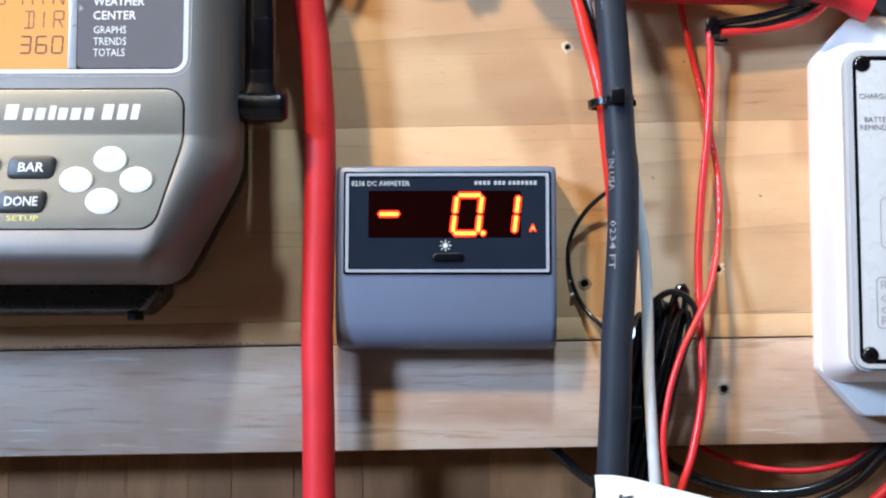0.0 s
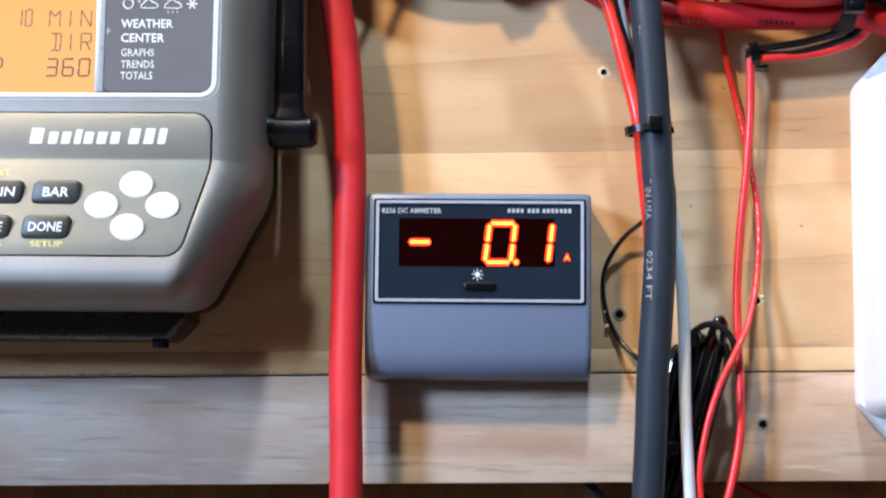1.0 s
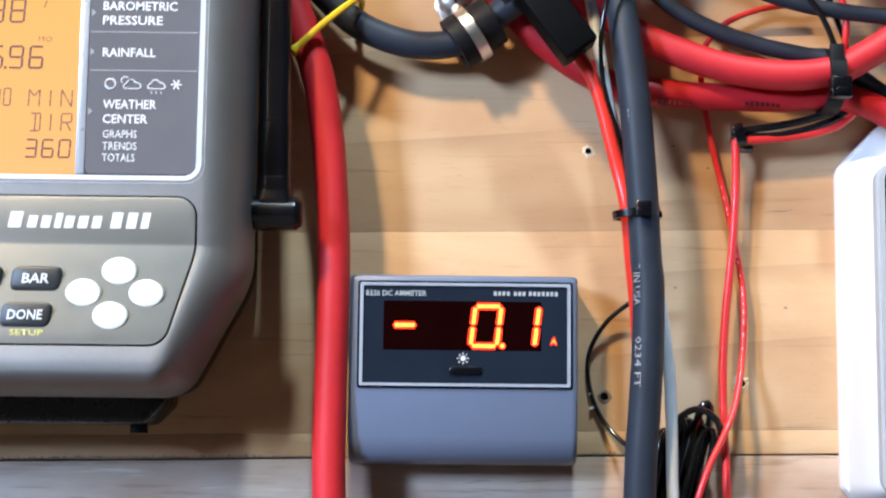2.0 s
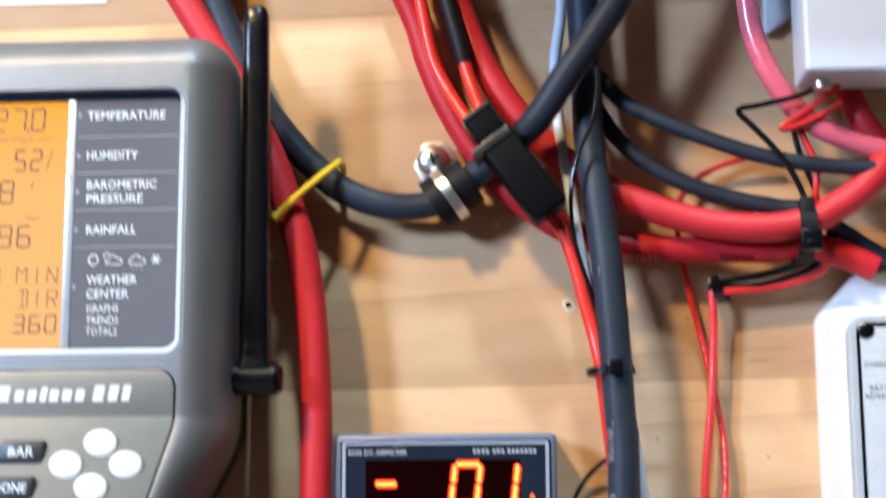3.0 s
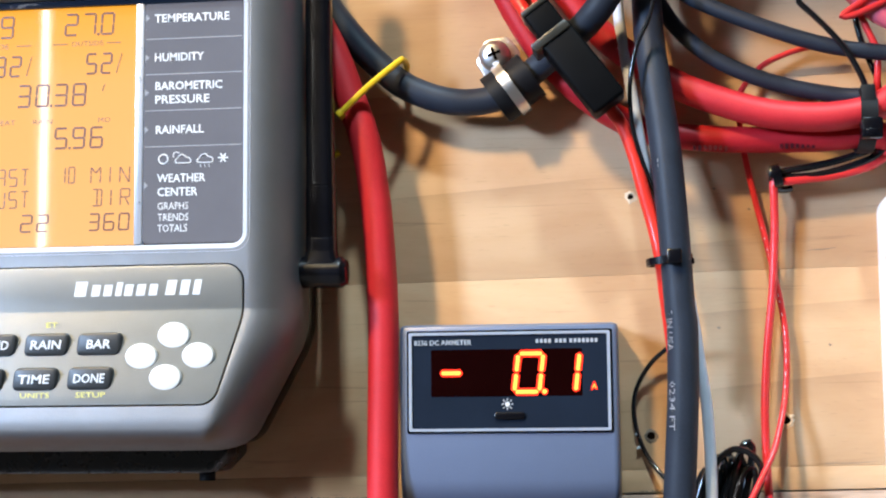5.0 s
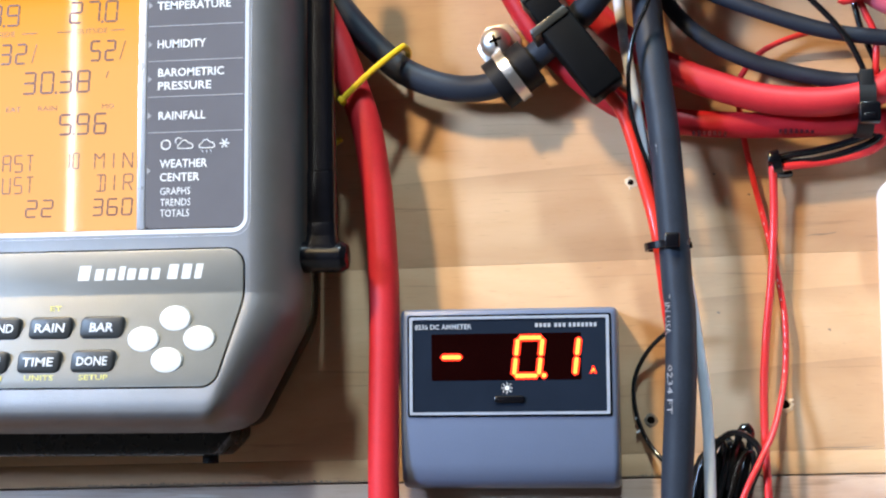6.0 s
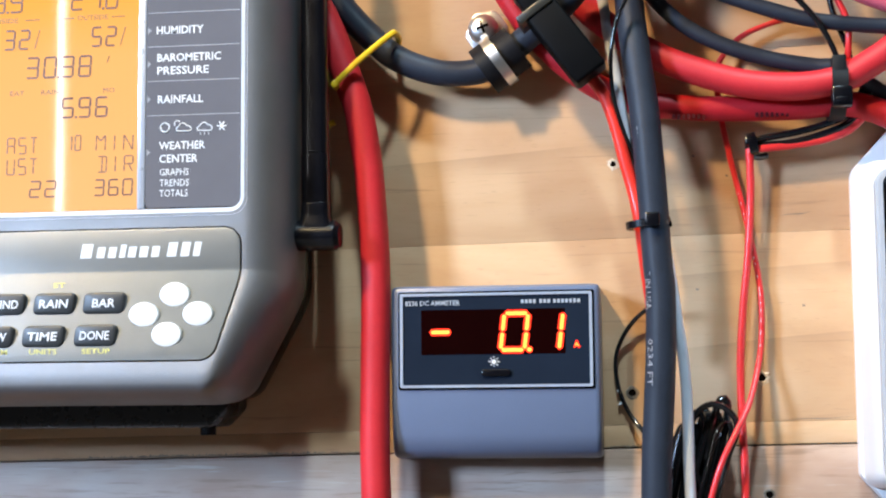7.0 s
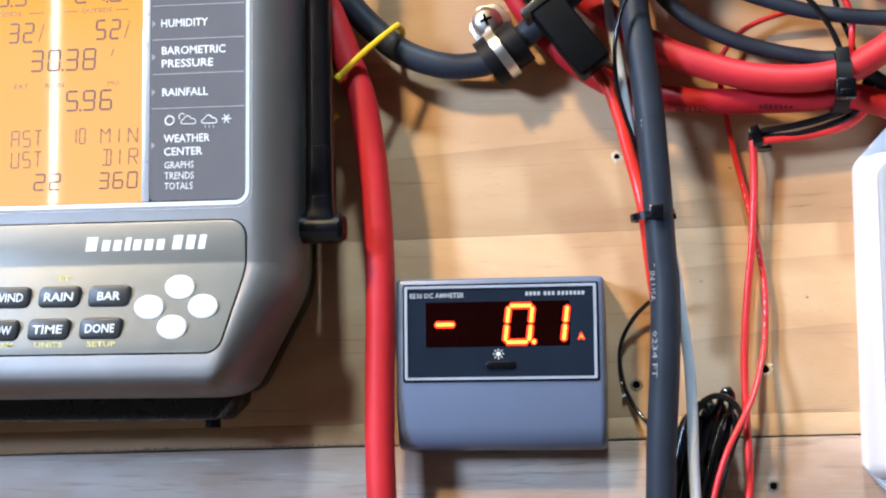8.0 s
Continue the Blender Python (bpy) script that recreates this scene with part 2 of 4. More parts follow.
def join(bm, b):
    if bm is None:
        return b
    me = bpy.data.meshes.new("join")
    b.to_mesh(me)
    b.free()
    bm.from_mesh(me)
    bpy.data.meshes.remove(me)
    return bm


def rounded(x0, x1, z0, z1, r, n=5):
    """Rounded rectangle outline, anticlockwise."""
    pts = []
    for cx, cz, a0 in ((x1 - r, z1 - r, 0), (x0 + r, z1 - r, 90), (x0 + r, z0 + r, 180), (x1 - r, z0 + r, 270)):
        for k in range(n + 1):
            a = radians(a0 + 90 * k / n)
            pts.append((cx + r * math.cos(a), cz + r * math.sin(a)))
    return pts


def smooth_outline(corners, n=6):
    """Outline with each corner (x, z, radius) rounded."""
    pts, m = [], len(corners)
    for i, (x, z, r) in enumerate(corners):
        p = Vector((x, z))
        a = (Vector(corners[i - 1][:2]) - p).normalized()
        b = (Vector(corners[(i + 1) % m][:2]) - p).normalized()
        half = a.angle(b) / 2
        cut = r / math.tan(half)
        mid = (a + b).normalized()
        c = p + mid * (r / math.sin(half))
        s, e = p + a * cut - c, p + b * cut - c
        for k in range(n + 1):
            q = s.lerp(e, k / n).normalized() * r + c
            pts.append((q.x, q.y))
    return pts


def inset(outline, w):
    """Outline moved inwards by w (anticlockwise outlines)."""
    out, m = [], len(outline)
    for i, p in enumerate(outline):
        a, b = Vector(outline[i - 1]), Vector(outline[(i + 1) % m])
        t = (b - a).normalized()
        out.append((p[0] - t.y * w, p[1] + t.x * w))
    return out


def loft(rings, cap_back=True, cap_front=True):
    """rings: lists of (x, d, z), all of one length."""
    b = bmesh.new()
    rows = [[b.verts.new(V(*p)) for p in r] for r in rings]
    n = len(rows[0])
    for r, s in zip(rows, rows[1:]):
        for i in range(n):
            b.faces.new((r[i], r[(i + 1) % n], s[(i + 1) % n], s[i]))
    if cap_back:
        b.faces.new(list(reversed(rows[0])))
    if cap_front:
        b.faces.new(rows[-1])
    return b


def plate(outline, d0, d1, bev=0.0, lift=None):
    """Plate with a given outline from depth d0 to d1, its front edge eased; lift(z) adds to the depth."""
    f = lift or (lambda z: 0.0)
    rings = [[(x, d0 + f(z), z) for x, z in outline]]
    if bev:
        rings += [[(x, d1 - bev + f(z), z) for x, z in outline], [(x, d1 - bev * 0.3 + f(z), z) for x, z in inset(outline, bev * 0.3)]]
        rings += [[(x, d1 + f(z), z) for x, z in inset(outline, bev)]]
    else:
        rings += [[(x, d1 + f(z), z) for x, z in outline]]
    return loft(rings)


def frame_plate(outer, inner, d0, d1):
    """A flat ring between two outlines of equal length."""
    n = len(outer)
    b = bmesh.new()
    rows = [[b.verts.new(V(x, d, z)) for x, z in o] for o, d in ((outer, d0), (outer, d1), (inner, d1), (inner, d0))]
    for k in range(4):
        r, s = rows[k], rows[(k + 1) % 4]
        for i in range(n):
            b.faces.new((r[i], r[(i + 1) % n], s[(i + 1) % n], s[i]))
    return b


def disc(x, d, z, r, h, bev=0.3, n=28, squash=1.0, turn=0.0):
    c, s = math.cos(radians(turn)), math.sin(radians(turn))
    o = []
    for k in range(n):
        a = 2 * math.pi * k / n
        u, v = r * math.cos(a), r * squash * math.sin(a)
        o.append((x + u * c - v * s, z + u * s + v * c))
    return plate(o, d, d + h, bev)


def spline(points, step=1.5):
    """Catmull-Rom through (x, d, z) points, sampled every few millimetres."""
    p = [Vector(q) for q in points]
    p = [p[0] * 2 - p[1]] + p + [p[-1] * 2 - p[-2]]
    out = []
    for i in range(1, len(p) - 2):
        n = max(2, int((p[i + 1] - p[i]).length / step))
        for k in range(n):
            t = k / n
            out.append(0.5 * (2 * p[i] + (p[i + 1] - p[i - 1]) * t + (2 * p[i - 1] - 5 * p[i] + 4 * p[i + 1] - p[i + 2]) * t * t
                              + (3 * p[i] - p[i - 1] - 3 * p[i + 1] + p[i + 2]) * t ** 3))
    out.append(p[-2])
    return out


def tube(points, r, sides=14, step=1.5, radius=None):
    """Verts and faces of a round tube along a spline. radius(k) scales it along the way, k from 0 to 1."""
    path = spline(points, step)
    n = len(path)
    verts, faces, up = [], [], None
    for i, p in enumerate(path):
        t = (path[min(i + 1, n - 1)] - path[max(i - 1, 0)]).normalized()
        if up is None:
            up = t.orthogonal()
        up = (up - t * up.dot(t)).normalized()
        side = t.cross(up)
        rr = r * (radius(i / (n - 1)) if radius else 1.0)
        for k in range(sides):
            a = 2 * math.pi * k / sides
            verts.append(tuple(V(*(p + (up * math.cos(a) + side * math.sin(a)) * rr))))
    for i in range(n - 1):
        for k in range(sides):
            a, b = i * sides + k, i * sides + (k + 1) % sides
            faces.append((a, b, b + sides, a + sides))
    faces.append(tuple(range(sides)))
    faces.append(tuple(range((n - 1) * sides, n * sides)))
    return verts, [], faces


def sheath_wobble(seed, amount=0.025):
    return lambda k: 1.0 + amount * noise.noise(Vector((k * 9, seed, 0.3)))


def cable(name, points, r, material, label, category="cable", group=""):
    ob = part(name, tube(points, r, 16 if r > 2 else 10, 1.5, sheath_wobble(len(points) + r)), material)
    return tagged(ob, label, category, group)


def lettering(body, x0, x1, z0, z1, d, material, parent, name="lettering", shear=0.0, lift=None, bold=0.0):
    """Words set between x0 and x1, z0 (baseline) and z1 (cap height)."""
    cu = bpy.data.curves.new("type", "FONT")
    cu.body, cu.shear, cu.resolution_u = body, shear, 2
    cu.offset = bold
    tmp = new("type", cu)
    bpy.context.view_layer.update()
    me = bpy.data.meshes.new_from_object(tmp.evaluated_get(bpy.context.evaluated_depsgraph_get()))
    bpy.data.objects.remove(tmp)
    bpy.data.curves.remove(cu)
    xs = [v.co.x for v in me.vertices]
    lo, hi = min(xs), max(xs)
    tall = 0.69
    for v in me.vertices:
        x = x0 + (v.co.x - lo) / (hi - lo) * (x1 - x0)
        z = z0 + v.co.y / tall * (z1 - z0)
        v.co = V(x, d + (lift(z) if lift else 0.0), z)
    me.materials.append(material)
    me.name = name
    ob = new(name, me)
    ob.parent = parent
    if parent.type == "EMPTY":
        ob.matrix_parent_inverse = Matrix.Translation(-parent.location)
    return ob


SEG = {"a": (0, 1, 1, 1), "b": (1, 1, 1, .5), "c": (1, .5, 1, 0), "d": (0, 0, 1, 0), "e": (0, 0, 0, .5), "f": (0, .5, 0, 1), "g": (0, .5, 1, .5),
       "i": (.5, 1, .5, .5), "j": (.5, .5, .5, 0), "m": (0, 1, .5, .62), "n": (.5, .62, 1, 1), "p": (.5, .5, 1, 0), "q": (0, 1, .5, .5), "s": (.1, 0, .9, 1)}
GLYPH = {"0": "abcdef", "1": "bc", "2": "abged", "3": "abgcd", "4": "fgbc", "7": "abc", "5": "afgcd", "6": "afgedc", "8": "abcdefg", "9": "abcdfg", "-": "g",
         "A": "abcefg", "S": "afgcd", "T": "aij", "U": "bcdef", "M": "fembcn", "I": "ij", "N": "feqpbc", "D": "abcdij", "R": "abfegp", "%": "s", "/": "s"}


def segments(text, x0, x1, z0, z1, d, weight, material, parent, slant=0.06, gap=0.35, h=0.15, name="segment", grow=0.0):
    """Segment characters of equal pitch between x0 and x1, a mesh for each segment; a point takes no room of its own.
    grow: by how much each segment is widened beyond its weight."""
    n = sum(c != "." for c in text)
    pitch = (x1 - x0 + gap * (x1 - x0) / n) / n
    w, tall, at = pitch / (1 + gap), z1 - z0, 0
    wide = weight + grow
    for c in text:
        if c == ".":
            x = x0 + at * pitch - w * gap / (1 + gap) * 0.55
            part(name, box(x - weight * 0.6, x + weight * 0.6, d, d + h, z0 - weight * 0.1, z0 + weight * 1.1), material, parent, "", False)
            continue
        for s in GLYPH.get(c, ""):
            ax, az, bx, bz = SEG[s]
            ends = []
            for u, v in ((ax, az), (bx, bz)):
                z = z0 + weight / 2 + v * (tall - weight)
                ends.append(Vector((x0 + at * pitch + weight / 2 + u * (w - weight) + slant * (z - z0), z)))
            run = (ends[1] - ends[0]).normalized()
            p, q = ends[0] + run * weight * 0.45, ends[1] - run * weight * 0.45
            side = Vector((-run.y, run.x)) * wide / 2
            tip = run * (weight * 0.26 + grow / 2)
            o = [p - tip, p - side, q - side, q + tip, q + side, p + side]
            b = bmesh.new()
            rows = [[b.verts.new(V(k.x, dd, k.y)) for k in o] for dd in (d, d + h)]
            b.faces.new(rows[1])
            for i in range(6):
                b.faces.new((rows[0][i], rows[0][(i + 1) % 6], rows[1][(i + 1) % 6], rows[1][i]))
            part(name, b, material, parent, "", False)
        at += 1

# ---- the room behind the camera ----


def structure(name, bm, material, label=""):
    return tagged(part(name, bm, material, None, "", False), label, "", "", "structure")


structure("floor", box(-2000, 2000, -60, 3000, -900, -800), FLOOR, "plain dark workshop floor")
structure("ceiling", box(-2000, 2000, -60, 3000, 1700, 1800), ROOM, "plain dark workshop ceiling")
structure("wall_west", box(-2060, -2000, -60, 3000, -1200, 1700), ROOM, "plain dark workshop wall")
structure("wall_east", box(2000, 2060, -60, 3000, -1200, 1700), ROOM, "plain dark workshop wall")
structure("wall_south", box(-2060, 2060, 3000, 3060, -1300, 1800), ROOM, "plain dark workshop wall")

# ---- the board wall; the boards rise slightly to the right ----
structure("wall_north", box(-2000, 2000, -60, -19, -1200, 1700), WOOD_BACK, "dark brown plywood backing behind the boards")
boards = structure("wall_panel", box(-1200, 1200, -19, -18, -400, 900), WOOD_BACK, "brown plywood panel carrying two wooden boards")


def board(name, z0, z1, material, label):
    b = box(-900, 900, -17.8, 0, z0, z1, 0.5 if z1 < 0 and z0 < -60 else 0.04, 2)
    bmesh.ops.rotate(b, cent=(0, 0, 0), matrix=Matrix.Rotation(radians(-1.0), 3, "Y"), verts=b.verts)
    return part(name, b, material, boards, label)


for low, high in ((-27.0, -19.42), (-19.3, 45.92), (46.0, 111.2), (111.3, 176.5), (176.6, 242.0), (242.1, 640.0)):
    board("plank", low, high, WOOD, "warm tan strip of the upper board with fine horizontal grain")
board("plank", -62.6, -27.55, WOOD_LOW, "greyish tan lower board with worn face")
# upright strips of the backing, seen below the boards
rng = random.Random(21)
x = -190.0
while x < 190:
    wide = 15 + 11 * rng.random()
    part("plank", box(x, x + wide - 0.25, -18.9, -17.6 - 0.4 * rng.random(), -170, -63.0 + 0.01745 * x - 0.6, 0.1), WOOD_BACK, boards, "", False)
    x += wide


def worn_edge(x0, x1, n, seed):
    """Ragged dark wear along the upper board's lower edge."""
    rng = random.Random(seed)
    b = bmesh.new()
    lower, upper = [], []
    for k in range(n):
        x = x0 + (x1 - x0) * k / (n - 1)
        z = -27.0 + 0.01745 * x
        fade = math.sin(math.pi * k / (n - 1)) ** 0.5
        lower.append(b.verts.new(V(x, 0.06, z + 0.1)))
        upper.append(b.verts.new(V(x, 0.06, z + 0.15 + fade * (0.15 + 1.1 * rng.random() ** 3))))
    for k in range(n - 1):
        b.faces.new((lower[k], lower[k + 1], upper[k + 1], upper[k]))
    part("worn_edge", b, WORN, boards, "dark chipped wear along a board edge", False)


worn_edge(-175, -42, 420, 4)
worn_edge(36, 60, 80, 6)


def scratch(x0, z0, x1, z1, w):
    b = bmesh.new()
    n = 8
    rows = []
    for k in range(n):
        u = k / (n - 1)
        t = w * (0.15 + math.sin(math.pi * u))
        x, z = x0 + (x1 - x0) * u, z0 + (z1 - z0) * u + 0.15 * math.sin(7 * u)
        rows.append((b.verts.new(V(x, 0.05, z - t)), b.verts.new(V(x, 0.05, z + t))))
    for p, q in zip(rows, rows[1:]):
        b.faces.new((p[0], q[0], q[1], p[1]))
    part("scratch", b, WORN, boards, "", False)


scratch(98.4, 53.4, 108.3, 54.4, 0.14)
scratch(99.3, -17.1, 119.0, -16.3, 0.10)
scratch(16.4, -35.4, 31.5, -33.9, 0.12)
for x, z in ((68.6, 75.2), (68.9, 28.2), (80.0, 67.9), (60.1, 40.8), (105.0, 22.0)):
    scratch(x - 0.6, z, x + 0.6, z + 0.1, 0.3)

# unseen stepped slab, added only to keep lamp light off the upper wall
structure("overhead_shelf", box(-420, -14, 0.6, 25, 210, 228, 0.8, bm=box(-14, 420, 0.6, 85, 210, 228, 0.8)), WOOD_BACK, "plain wooden shelf above the cables")


def screw_hole(x, z, r, chip):
    h = thing("screw_hole", x, 0, z, "small dark drilled hole with pale splintered rim", "hole", "holes in the boards")
    # black disc on the uncut board paints the shade inside the hole
    part("bore", disc(x, 0.05, z, r * 0.95, 0.12, 0.0, 18), RECESS_SHADE, h)
    b = bmesh.new()
    n = 22
    rng = random.Random(int(x * 7 + z))
    rows = []
    for rad, d in ((r * 0.86, 0.15), (r * 1.05, 0.35), (r * (1.3 + chip * 0.8), 0.05)):
        rows.append([b.verts.new(V(x + rad * (1 + (rng.random() - 0.5) * chip) * math.cos(k * 2 * math.pi / n),
                                   d * (0.5 + rng.random()), z + rad * (1 + (rng.random() - 0.5) * chip) * math.sin(k * 2 * math.pi / n))) for k in range(n)])
    for p, q in zip(rows, rows[1:]):
        for k in range(n):
            b.faces.new((p[k], p[(k + 1) % n], q[(k + 1) % n], q[k]))
    part("splintered_rim", b, CHIP if chip > 0.4 else WORN, h)


screw_hole(40.6, 73.2, 1.2, 0.6)
screw_hole(45.7, -7.5, 1.5, 0.25)
screw_hole(91.6, -42.6, 1.4, 0.2)
screw_hole(90.0, -2.6, 1.5, 0.6)

# ---- lamps of the room ----


def tube_lamp():
    t = thing("tube_lamp", -1130, 2500, 1300, "bright white vertical fluorescent tube on a stand", "lamp")
    part("tube", tube([(-1130, 2500, 60), (-1130, 2500, 500), (-1130, 2500, 1300)], 5.5, 16, 100), TUBE, t)
    for z in (40, 1300):
        part("end_cap", box(-1145, -1115, 2480, 2520, z, z + 40, 4), SILVER, t)
    part("pole", tube([(-1130, 2530, -800), (-1130, 2530, 0), (-1130, 2530, 1320)], 10, 10, 200), SILVER, t)


tube_lamp()


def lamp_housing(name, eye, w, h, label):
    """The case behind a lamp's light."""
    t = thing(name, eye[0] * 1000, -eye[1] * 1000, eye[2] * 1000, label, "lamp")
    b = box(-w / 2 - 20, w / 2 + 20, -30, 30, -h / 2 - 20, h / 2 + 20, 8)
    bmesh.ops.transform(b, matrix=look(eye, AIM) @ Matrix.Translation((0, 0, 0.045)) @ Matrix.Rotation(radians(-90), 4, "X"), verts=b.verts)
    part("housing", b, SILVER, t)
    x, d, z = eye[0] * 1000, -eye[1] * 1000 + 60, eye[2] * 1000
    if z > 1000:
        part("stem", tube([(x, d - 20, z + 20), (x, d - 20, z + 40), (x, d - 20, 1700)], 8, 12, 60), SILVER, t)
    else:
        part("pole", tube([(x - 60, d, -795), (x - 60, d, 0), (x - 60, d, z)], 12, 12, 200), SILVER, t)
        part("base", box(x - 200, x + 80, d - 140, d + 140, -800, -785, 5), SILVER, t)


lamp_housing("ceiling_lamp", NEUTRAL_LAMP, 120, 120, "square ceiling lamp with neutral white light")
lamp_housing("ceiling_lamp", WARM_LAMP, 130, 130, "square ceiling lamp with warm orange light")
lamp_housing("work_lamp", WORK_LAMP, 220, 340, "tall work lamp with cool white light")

# ---- weather console ----


def console_lift(z):
    return 0.27 * max(0.0, 33.5 - max(z, 0.0))


def bezel_ring(outer, inner):
    """Surround that slopes from the case front down to the sunken display."""
    rows = [[(x, d, z) for x, z in o] for o, d in ((inset(outer, 0.3), 50.6), (outer, 55.0), (outer, 55.3), (inner, 52.2), (inner, 50.8))]
    return loft(rows, False, False)


def weather_console():
    c = thing("weather_console", -170, 20, -9, "grey plastic weather station console with lit amber display", "weather station", "", "")
    outline = smooth_outline([(-65, 156.8, 14.5), (-278, 156.8, 14.5), (-278, 27, 30), (-257, -10.6, 11), (-84.6, -10.6, 11), (-65, 26, 30)], 7)
    opening = rounded(-236, -78.6, 52.6, 135.6, 5, 6)
    steps = ((17, 1.9), (24, 0.8), (31, 0.3), (37, 0.2), (42, 1.0), (46.5, 2.8), (49.6, 4.7), (52.0, 6.9), (53.6, 8.8), (54.5, 10.3), (55.0, 11.7), (55.2, 13.0))
    rings = []
    for d, w in steps:
        row = []
        for (x, z), (u, v) in zip(outline, inset(outline, w)):
            low = min(1.0, max(0.0, (22 - z) / 22)) * (0.45 if d > 36 else 0.0)
            row.append((u + (x - u) * low, d, v + (z - v) * low))
        rings.append(row)
    b = loft(rings, True, False)
    ring = [e for e in b.edges if e.is_boundary]
    n = len(opening)
    a, z0 = ([b.verts.new(V(x, d, z)) for x, z in opening] for d in (55.2, 49.5))
    lip = [b.edges.new((a[i], a[(i + 1) % n])) for i in range(n)]
    bmesh.ops.triangle_fill(b, use_beauty=True, edges=ring + lip)
    for i in range(n):
        b.faces.new((a[i], a[(i + 1) % n], z0[(i + 1) % n], z0[i]))
    for z in (33.5, 28, 20, 10, 0):
        bmesh.ops.bisect_plane(b, geom=list(b.verts) + list(b.edges) + list(b.faces), plane_co=V(0, 0, z), plane_no=(0, 0, 1))
    for v in b.verts:
        v.co.y -= 0.001 * console_lift(v.co.z * 1000) * min(1, max(0, (-v.co.y * 1000 - 20) / 30))
    body = part("body", b, GREY, c, "speckled dark grey plastic case with rounded edges")
    base = smooth_outline([(-92, 110, 8), (-256, 110, 8), (-256, -18.2, 4), (-98, -18.2, 4), (-92, -12, 3)], 4)
    part("mounting_base", plate(base, 1.5, 26, 2.0), BASE, c, "black plastic wall base")
    part("base_foot", tube([(-100.7, 19.5, -12), (-100.7, 19.5, -18), (-100.7, 19.5, -20.8)], 2.7, 16, 1.0), MATT, c, "round black foot")
    part("back_cover", plate(inset(outline, 2.0), 6, 17.6, 0.6), BLACK, c, "black back cover")
    part("bezel", bezel_ring(rounded(-236.6, -77.6, 51.6, 136.2, 5.5, 6), rounded(-233, -80.6, 54.4, 135.3, 3.6, 6)), BEZEL, c, "pale silver display surround")
    part("bezel_gap", box(-232.8, -80.8, 49.8, 52.7, 132.7, 135.2, 0.3), METER_FACE, c, "dark gap above the display")
    display = part("display", plate(rounded(-232.8, -115.2, 54.8, 133.0, 0.6, 2), 50.0, 51.6), LCD, c, "glowing amber liquid crystal display")
    part("display_edge", box(-116.1, -113.4, 50.2, 52.6, 54.7, 133.7, 0.3), SILVER, c)
    leg = part("legend_strip", plate(rounded(-113.3, -80.7, 54.8, 133.0, 1.6, 5), 50.0, 52.3), LEGEND, c, "dark grey strip with white wording")
    for z in (121.0, 109.4, 97.6, 85.9):
        part("rule", box(-112.8, -81.2, 52.3, 52.42, z - 0.16, z + 0.16), INK_GREY, leg)
    D = 52.4
    for word, x0, x1, z0, z1 in (("TEMPERATURE", -110, -85.3, 126.5, 129.1), ("HUMIDITY", -109.8, -93.6, 113.7, 116.3), ("BAROMETRIC", -109.5, -87.5, 104.3, 106.9),
                                 ("PRESSURE", -109.5, -91.7, 99.9, 102.5), ("RAINFALL", -109.2, -93.5, 90.1, 92.7), ("WEATHER", -108.6, -92.8, 74.4, 77.0), ("CENTER", -108.5, -95.3, 70.0, 72.6)):
        lettering(word, x0, x1, z0, z1, D, INK, leg, bold=0.014)
    for word, x1, z0 in (("GRAPHS", -98.3, 65.6), ("TRENDS", -98.2, 62.0), ("TOTALS", -98.6, 58.5)):
        lettering(word, -108.3, x1, z0, z0 + 2.3, D, INK, leg)
    for z in (128, 115, 103.5, 91.5, 73.5):
        b = bmesh.new()
        b.faces.new([b.verts.new(V(x, D, zz)) for x, zz in ((-112.9, z - 1.2), (-111.6, z), (-112.9, z + 1.2))])
        part("pointer", b, INK_GREY, leg, "", False)
    # weather symbols: sun, cloud, rain cloud, snow
    part("symbol", tube([(-106.6 + 1.5 * math.cos(a * 0.524), D, 81.8 + 1.5 * math.sin(a * 0.524)) for a in range(13)], 0.28, 6, 0.4), INK, leg, "sun outline symbol")
    for x in (-100.2, -93.0):
        cloud = [(x - 2.3, 80.5), (x - 2.5, 81.4), (x - 1.7, 82.0), (x - 1.0, 82.9), (x + 0.2, 83.1), (x + 1.0, 82.3), (x + 2.0, 82.1), (x + 2.6, 81.2), (x + 2.2, 80.5), (x, 80.4), (x - 2.3, 80.5)]
        part("symbol", tube([(px, D, pz) for px, pz in cloud], 0.2, 6, 0.4), INK, leg, "cloud outline symbol")
    part("symbol", tube([(-103.2, D, 82.2), (-103.4, D, 83.3), (-102.4, D, 84.0), (-101.4, D, 83.6)], 0.18, 6, 0.4), INK, leg, "sun arc behind a cloud")
    for x in (-94.4, -93.0, -91.6):
        part("symbol", box(x - 0.16, x + 0.16, D - 0.05, D + 0.1, 78.9, 79.9, turn=15), INK_DIM, leg, "rain streak symbol")
    for k in range(3):
        part("symbol", box(-88.7, -85.5, D - 0.05, D + 0.12, 81.55, 82.0, turn=60 * k), INK, leg, "snow star symbol")
    # readings on the display
    D = 51.65
